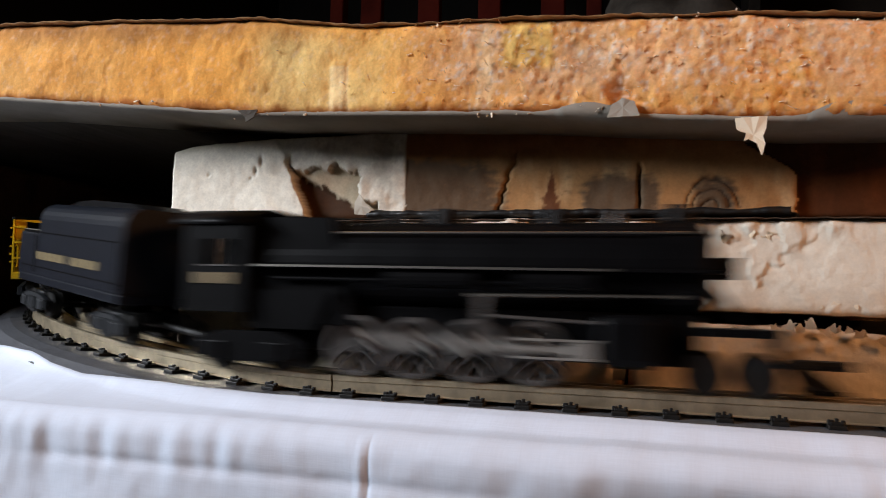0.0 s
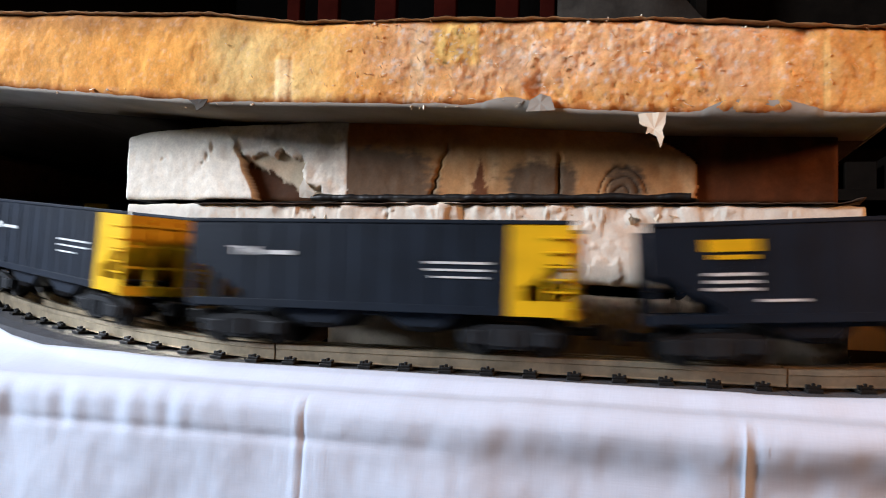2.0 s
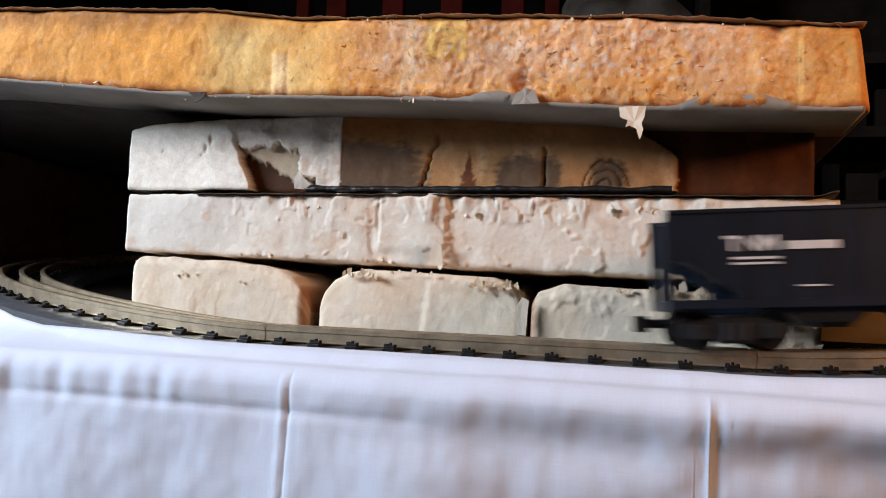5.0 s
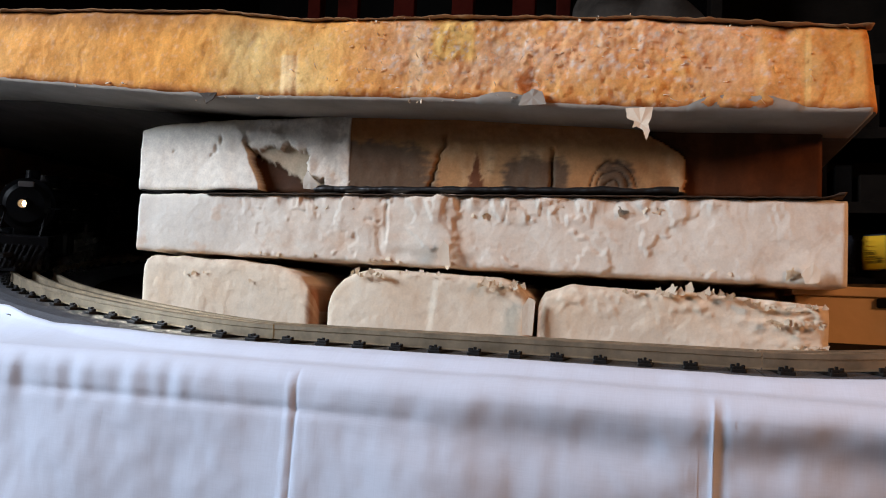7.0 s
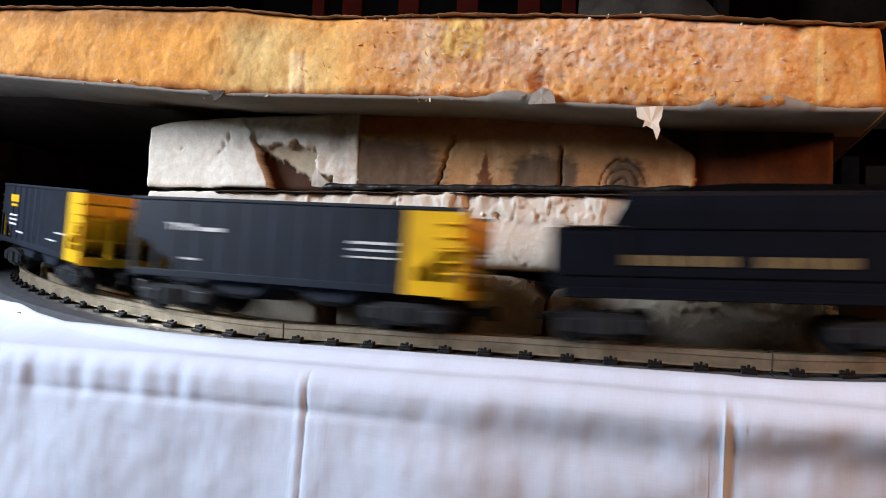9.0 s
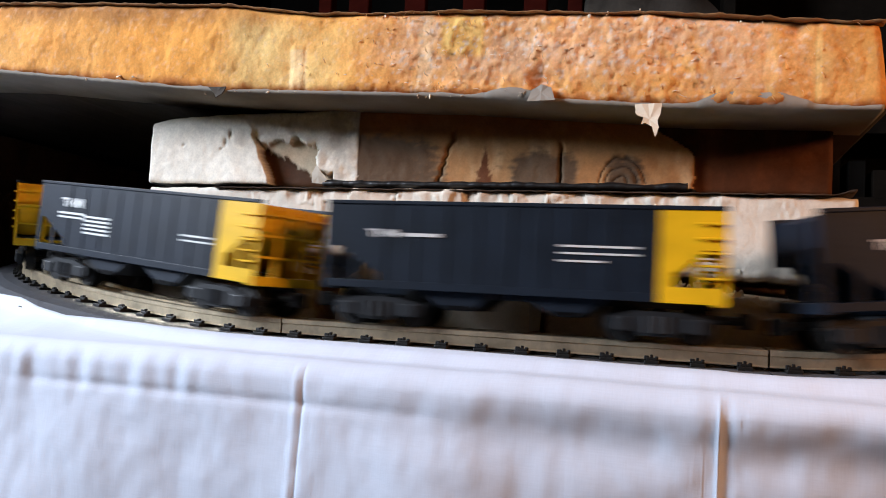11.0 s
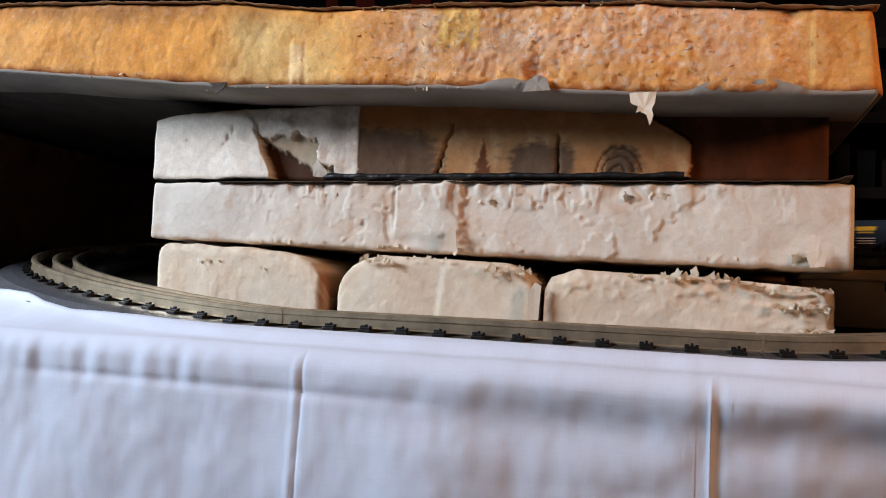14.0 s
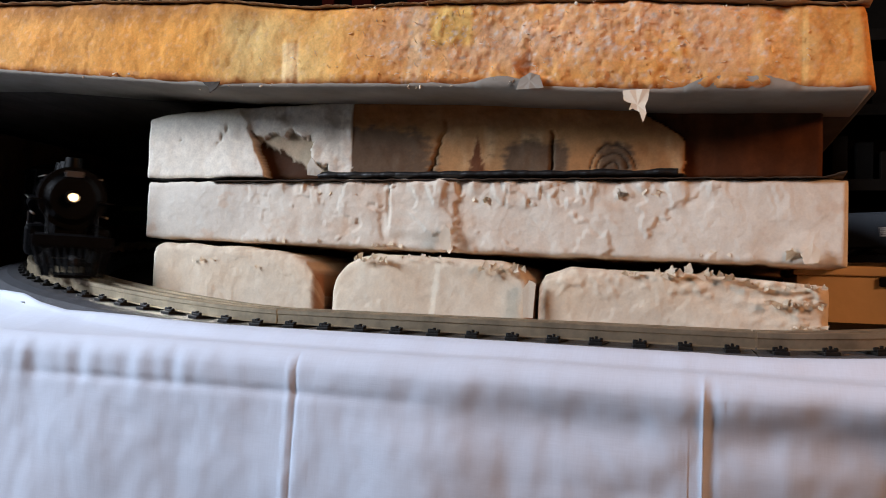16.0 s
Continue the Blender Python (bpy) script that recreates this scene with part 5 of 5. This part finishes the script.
def locomotive():
    """Rear of the cab at x = -0.140, pilot tip at 0.170."""
    root = new("steam_locomotive")
    zc = 0.0540
    bm = rod((-0.106, 0, zc), (0.092, 0, zc), 0.0215, 40)
    part("boiler", bm, BLACK, root, "black boiler with a dull sheen", smooth=False)
    part("smokebox", rod((0.092, 0, zc), (0.113, 0, zc), 0.0225, 40), BLACK, root)
    part("firebox", prism([(-0.108, 0.024), (-0.108, 0.0765), (-0.062, 0.0762), (-0.050, 0.024)], -0.0205, 0.0205), BLACK, root)
    for x in (-0.045, -0.015, 0.020, 0.055, 0.088):
        part("boiler_band", rod((x, 0, zc), (x + 0.0022, 0, zc), 0.0219, 40), BLACK, root)
    face = part("smokebox_front", rod((0.113, 0, zc), (0.1165, 0, zc), 0.0190, 36, 0.0150), BLACK, root)
    part("number_board", box(0.1160, 0.1185, -0.006, 0.006, 0.0690, 0.0735, 0.0005), STEEL, root, "small grey plate with no legible mark")
    bm = bmesh.new()
    for i in range(24):
        a0, a1 = 2 * math.pi * i / 24, 2 * math.pi * (i + 1) / 24
        quad = [bm.verts.new((x, r * math.cos(a), 0.0548 + r * math.sin(a))) for x, r in ((0.1150, 0.0050), (0.1260, 0.0050), (0.1260, 0.0034), (0.1172, 0.0026)) for a in (a0, a1)]
        for k in (0, 2, 4):
            bm.faces.new((quad[k], quad[k + 1], quad[k + 3], quad[k + 2]))
    bmesh.ops.remove_doubles(bm, verts=bm.verts, dist=1e-6)
    bmesh.ops.recalc_face_normals(bm, faces=bm.faces)
    part("headlight", bm, BLACK, root, "black headlight housing")
    part("headlight_lens", rod((0.1160, 0, 0.0548), (0.1175, 0, 0.0548), 0.0026, 20), GLOW, root, "glowing warm headlight lens")
    for x, r, h in ((0.100, 0.0062, 0.0090), (0.045, 0.0075, 0.0070), (-0.010, 0.0085, 0.0075), (-0.035, 0.0050, 0.0055)):
        b = rod((x, 0, zc + 0.0195), (x, 0, zc + 0.0205 + h), r, 20, r * 0.86)
        part("chimney" if x > 0.09 else "dome", b, BLACK, root)
    part("bell", rod((0.072, 0, zc + 0.021), (0.072, 0, zc + 0.027), 0.0032, 12, 0.0014), STEEL, root)
    for q in (-1, 1):
        # running board with its pale edge
        part("running_board", box(-0.100, 0.118, min(q * 0.018, q * 0.0275), max(q * 0.018, q * 0.0275), 0.0512, 0.0526, 0.0003), BLACK, root)
        part("board_edge", box(-0.100, 0.075, min(q * 0.0275, q * 0.0279), max(q * 0.0275, q * 0.0279), 0.0514, 0.0525), HANDRAIL, root, "bright running board edge")
        part("handrail", rod((-0.100, q * 0.0185, 0.0690), (0.108, q * 0.0185, 0.0690), 0.0006, 6), HANDRAIL, root)
        part("pipe", rod((-0.090, q * 0.0232, 0.0460), (0.060, q * 0.0232, 0.0455), 0.0010, 8), BLACK, root)
        part("air_tank", rod((-0.030, q * 0.0235, 0.0468), (0.012, q * 0.0235, 0.0468), 0.0042, 14), BLACK, root)
        part("air_tank", rod((0.032, q * 0.0235, 0.0468), (0.066, q * 0.0235, 0.0468), 0.0042, 14), BLACK, root)
        part("pipe", rod((0.010, q * 0.0245, 0.0400), (0.105, q * 0.0245, 0.0412), 0.0009, 6), HANDRAIL, root)
        # cylinder block, guides
        part("cylinder", box(0.068, 0.094, min(q * 0.014, q * 0.0290), max(q * 0.014, q * 0.0290), 0.0100, 0.0330, 0.004), BLACK, root)
        part("slide_bar", box(0.030, 0.068, min(q * 0.0260, q * 0.0275), max(q * 0.0260, q * 0.0275), 0.0205, 0.0215), RODS_STEEL, root)
        part("slide_bar", box(0.030, 0.068, min(q * 0.0260, q * 0.0275), max(q * 0.0260, q * 0.0275), 0.0125, 0.0135), RODS_STEEL, root)
        # valve gear hanger
        part("valve_link", prism([(0.014, 0.040), (0.019, 0.040), (0.017, 0.020), (0.014, 0.020)], q * 0.0262 - 0.0006, q * 0.0262 + 0.0006), STEEL, root)
        part("radius_rod", rod((0.016, q * 0.0265, 0.0310), (0.068, q * 0.0265, 0.0290), 0.0008, 6), STEEL, root)
        # steps of the pilot deck
        part("ladder_step", rod((0.112, q * 0.016, 0.050), (0.130, q * 0.016, 0.028), 0.0010, 6), BLACK, root)
        # trailing truck frame
        bm = put_prism(bmesh.new(), [(-0.134, 0.0070), (-0.134, 0.0150), (-0.118, 0.0195), (-0.086, 0.0195), (-0.074, 0.0150), (-0.074, 0.0070), (-0.100, 0.0045), (-0.110, 0.0045)], q * 0.0240 - 0.0020, q * 0.0240 + 0.0020)
        for x in (-0.122, -0.088):
            put_box(bm, x - 0.006, x + 0.006, q * 0.0255 - 0.0025, q * 0.0255 + 0.0025, 0.0055, 0.0145, 0.001)
        part("trailing_frame", bm, BLACK, root, "black cast trailing truck frame")
        part("ash_pan", prism([(-0.106, 0.040), (-0.060, 0.040), (-0.068, 0.021), (-0.104, 0.021)], q * 0.0200 - 0.0030, q * 0.0200 + 0.0030), BLACK, root)
    part("main_frame", box(-0.110, 0.110, -0.011, 0.011, 0.0110, 0.0340, 0.001), BLACK, root)
    # cab
    cab = part("cab", box(-0.1395, -0.1375, -0.0270, 0.0270, 0.030, 0.036), BLACK, root)
    for q in (-1, 1):
        y0, y1 = min(q * 0.0268, q * 0.0280), max(q * 0.0268, q * 0.0280)
        bm = bmesh.new()
        for a in ((-0.140, -0.105, 0.0285, 0.0520), (-0.140, -0.105, 0.0650, 0.0730), (-0.140, -0.131, 0.0520, 0.0650), (-0.1225, -0.1195, 0.0520, 0.0650), (-0.111, -0.105, 0.0520, 0.0650)):
            put_box(bm, a[0], a[1], y0, y1, a[2], a[3])
        part("cab_side", bm, BLACK, cab)
        part("window_frame", box(-0.1315, -0.1105, y0 - 0.0004 * (q < 0), y1 + 0.0004 * (q > 0), 0.0512, 0.0520), STEEL, cab)
        bars(cab, q * 0.0282, [(-0.1330 + i * 0.0058, -0.1330 + i * 0.0058 + 0.0042, 0.0425, 0.0480) for i in range(4)], GOLD)
    bm = bmesh.new()
    n = 14
    for i in range(n):
        a0, a1 = math.pi * i / n, math.pi * (i + 1) / n
        p = [(0.0295 * math.cos(a), 0.0725 + 0.0095 * math.sin(a)) for a in (a0, a1)]
        vs = [bm.verts.new((x, y, z)) for x in (-0.146, -0.101) for y, z in p]
        bm.faces.new((vs[0], vs[1], vs[3], vs[2]))
    bmesh.ops.remove_doubles(bm, verts=bm.verts, dist=1e-6)
    roof = part("cab_roof", bm, BLACK, cab, "curved black cab roof", smooth=True)
    th = roof.modifiers.new("thickness", "SOLIDIFY")
    th.thickness = 0.0012
    # unseen black block added to keep the cab windows dark
    part("cab_filler", box(-0.126, -0.1070, -0.0190, 0.0190, 0.0301, 0.0715, 0.004), BLACK, cab, "black filler block that darkens the cab windows")
    part("cab_front", box(-0.1065, -0.1052, -0.0268, 0.0268, 0.0285, 0.0760), BLACK, cab)
    part("cab_floor", box(-0.140, -0.106, -0.0268, 0.0268, 0.0285, 0.0300), BLACK, cab)
    # pilot: deck, beam and slatted cowcatcher
    pilot = part("pilot", box(0.110, 0.142, -0.0225, 0.0225, 0.0250, 0.0285, 0.0006), BLACK, root, "black pilot deck and cowcatcher")
    part("pilot_beam", box(0.139, 0.143, -0.0260, 0.0260, 0.0200, 0.0285, 0.0006), BLACK, pilot)
    for i in range(11):
        y = -0.024 + i * 0.0048
        tip = 0.168 - abs(y) * 0.55
        part("pilot_bar", rod((0.142, y, 0.0215), (tip, y * 0.75, 0.0025), 0.0013, 6), BLACK, pilot)
    part("pilot_foot", prism([(0.150, 0.0022), (0.169, 0.0022), (0.168, 0.0042), (0.150, 0.0042)], -0.010, 0.010), BLACK, pilot)
    part("front_coupler", rod((0.143, 0, 0.0140), (0.172, 0, 0.0140), 0.0022, 8), TIE, pilot)
    # driving wheels with spokes, and the rods
    drivers = []
    for x in DRIVER_X:
        bm = bmesh.new()
        for q in (-1, 1):
            y0, y1 = q * 0.0142, q * 0.0196
            m = Matrix.Translation((0, (y0 + y1) / 2, 0)) @ Matrix.Rotation(math.pi / 2, 4, "X")
            n = 30
            ring = []
            for i in range(n):
                a = 2 * math.pi * i / n
                ring.append([bm.verts.new((r * math.cos(a), y, r * math.sin(a))) for r, y in ((DRIVER_R, y0), (DRIVER_R, y1), (DRIVER_R - 0.0022, y1), (DRIVER_R - 0.0022, y0))])
            for i in range(n):
                u, v = ring[i], ring[(i + 1) % n]
                for k in range(4):
                    bm.faces.new((u[k], v[k], v[(k + 1) % 4], u[(k + 1) % 4]))
            for i in range(12):
                a = 2 * math.pi * i / 12
                put_rod(bm, (0.002 * math.cos(a), (y0 + y1) / 2, 0.002 * math.sin(a)), ((DRIVER_R - 0.0018) * math.cos(a), (y0 + y1) / 2, (DRIVER_R - 0.0018) * math.sin(a)), 0.0008, 5)
            put_rod(bm, (0, y0, 0), (0, y1 + q * 0.001, 0), 0.0036, 14)
            put_prism(bm, [(-0.0125, -0.003), (-0.0125, 0.003), (-0.008, 0.0085), (-0.006, 0.0)], min(y0, y1) + 0.001, max(y0, y1) - 0.0003)
            put_rod(bm, (0.0072, y1, 0), (0.0072, y1 + q * 0.0052, 0), 0.0016, 10)
        put_rod(bm, (0, -0.015, 0), (0, 0.015, 0), 0.0025, 8)
        bmesh.ops.recalc_face_normals(bm, faces=bm.faces)
        w = part("driving_wheel", bm, STEEL, root, "grey spoked driving wheels")
        w.location = (x, 0, DRIVER_R)
        drivers.append(w)
    rods, mains = [], []
    for q in (-1, 1):
        bm = bmesh.new()
        put_box(bm, DRIVER_X[0] - 0.003, DRIVER_X[-1] + 0.003, min(q * 0.0208, q * 0.0222), max(q * 0.0208, q * 0.0222), -0.0016, 0.0016, 0.0004)
        for x in DRIVER_X:
            put_rod(bm, (x, q * 0.0204, 0), (x, q * 0.0228, 0), 0.0030, 12)
        rods.append(part("side_rod", bm, RODS_STEEL, root, "bright steel side rod"))
        bm = bmesh.new()
        put_box(bm, 0.0, 0.058, min(q * 0.0234, q * 0.0250), max(q * 0.0234, q * 0.0250), -0.0018, 0.0018, 0.0005)
        put_rod(bm, (0, q * 0.0230, 0), (0, q * 0.0254, 0), 0.0034, 12)
        put_box(bm, 0.052, 0.062, min(q * 0.0234, q * 0.0270), max(q * 0.0234, q * 0.0270), -0.0042, 0.0042, 0.0006)
        mains.append(part("main_rod", bm, RODS_STEEL, root, "bright steel main rod"))
    for x, r in ((0.112, 0.0085), (0.134, 0.0085), (-0.088, 0.0090), (-0.122, 0.0090)):
        w = part("wheelset", wheelset(r, 0.032, 0.004), TIE, root, "dark metal wheelset")
        w.location = (x, 0, r)
        drivers.append(w)
    tagged(root, "black toy steam locomotive with a lit headlight and grey rods", "toy locomotive")
    return root, drivers, rods, mains


# ---- run of the train: seconds and metres of the leading hopper's yellow edge along the track ----
RUN = [(0, -.37), (.3, -.208), (.6, -.067), (.8, .029), (1, .13), (1.4, .327), (1.8, .516), (2.2, .688), (2.6, .8485), (3, .9872), (3.5, 1.141), (4, 1.292), (4.2, 1.353),
       (6.6, 2.062), (7, 2.262), (7.4, 2.434), (7.6, 2.528), (8, 2.722), (8.2, 2.836), (8.6, 3.028), (9, 3.220), (9.2, 3.313), (11.3, 4.163), (11.6, 4.235), (12, 4.323), (12.5, 4.4504), (13, 4.5944), (13.5, 4.7604), (15.3, 5.252), (15.6, 5.402), (16, 5.543)]
PITCH = 0.2385


def travelled(t):
    """Distance at t, gliding with matched speeds between the rows."""
    T, D = [r[0] for r in RUN], [r[1] for r in RUN]
    n = len(T)
    v = [(b - a) / (q - p) for a, b, p, q in zip(D, D[1:], T, T[1:])]
    m = [v[0]] + [2 * v[i - 1] * v[i] / (v[i - 1] + v[i]) for i in range(1, n - 1)] + [v[-1]]
    i = max(0, min(n - 2, int(np.searchsorted(T, t, side="right")) - 1))
    h = T[i + 1] - T[i]
    u = (t - T[i]) / h
    return (2 * u ** 3 - 3 * u ** 2 + 1) * D[i] + (u ** 3 - 2 * u ** 2 + u) * h * m[i] + (3 * u ** 2 - 2 * u ** 3) * D[i + 1] + (u ** 3 - u ** 2) * h * m[i + 1]


def on_track(s, reach):
    """Pose of a vehicle whose middle is at s and whose trucks stand reach metres before and behind."""
    a, b = line(s - reach, 0, RAIL_TOP), line(s + reach, 0, RAIL_TOP)
    d = (b - a).normalized()
    side = Vector((0, 0, 1)).cross(d).normalized()
    up = d.cross(side)
    o = (a + b) / 2
    return Matrix(((d.x, side.x, up.x, o.x), (d.y, side.y, up.y, o.y), (d.z, side.z, up.z, o.z), (0, 0, 0, 1)))


def motions():
    times = [i / 10 for i in range(161)]
    dist = [travelled(t) for t in times]
    for ob, ahead, reach in VEHICLES:
        walk(ob, [(t, on_track(d + ahead, reach)) for t, d in zip(times, dist)])
    fine = [i / 30 for i in range(481)]
    roll = [travelled(t) for t in fine]
    def turn(d, r):
        return math.degrees(d / r)
    for w in DRIVERS:
        x, y, z = w.location
        walk(w, [(t, pose(x, y, z, 0, turn(d, z), 0)) for t, d in zip(fine, roll)])
    k = 0.0072
    for r in RODS:
        walk(r, [(t, pose(k * math.cos(d / DRIVER_R), 0, DRIVER_R - k * math.sin(d / DRIVER_R))) for t, d in zip(fine, roll)])
    for r in MAINS:
        rows = []
        for t, d in zip(fine, roll):
            px, pz = DRIVER_X[2] - 0.012 + k * math.cos(d / DRIVER_R), DRIVER_R - k * math.sin(d / DRIVER_R)
            a = math.asin((pz - 0.0170) / 0.058)
            rows.append((t, pose(px, 0, pz, 0, math.degrees(a), 0)))
        walk(r, rows)


room()
support()
sheet()
track()
top_slab()
second_slab()
third_slab()
low_blocks()
beyond()

loco, DRIVERS, RODS, MAINS = locomotive()
tend, _ = tender()
VEHICLES = [(loco, 0.430, 0.075), (tend, 0.1645, 0.062)]
first, _ = hopper()
cars = [first] + [copy_thing(first, pose(0, 0, 0)) for _ in range(5)]
for i, c in enumerate(cars):
    hopper_marks(c, i)
    VEHICLES.append((c, -PITCH * i - 0.0715, 0.072))
motions()
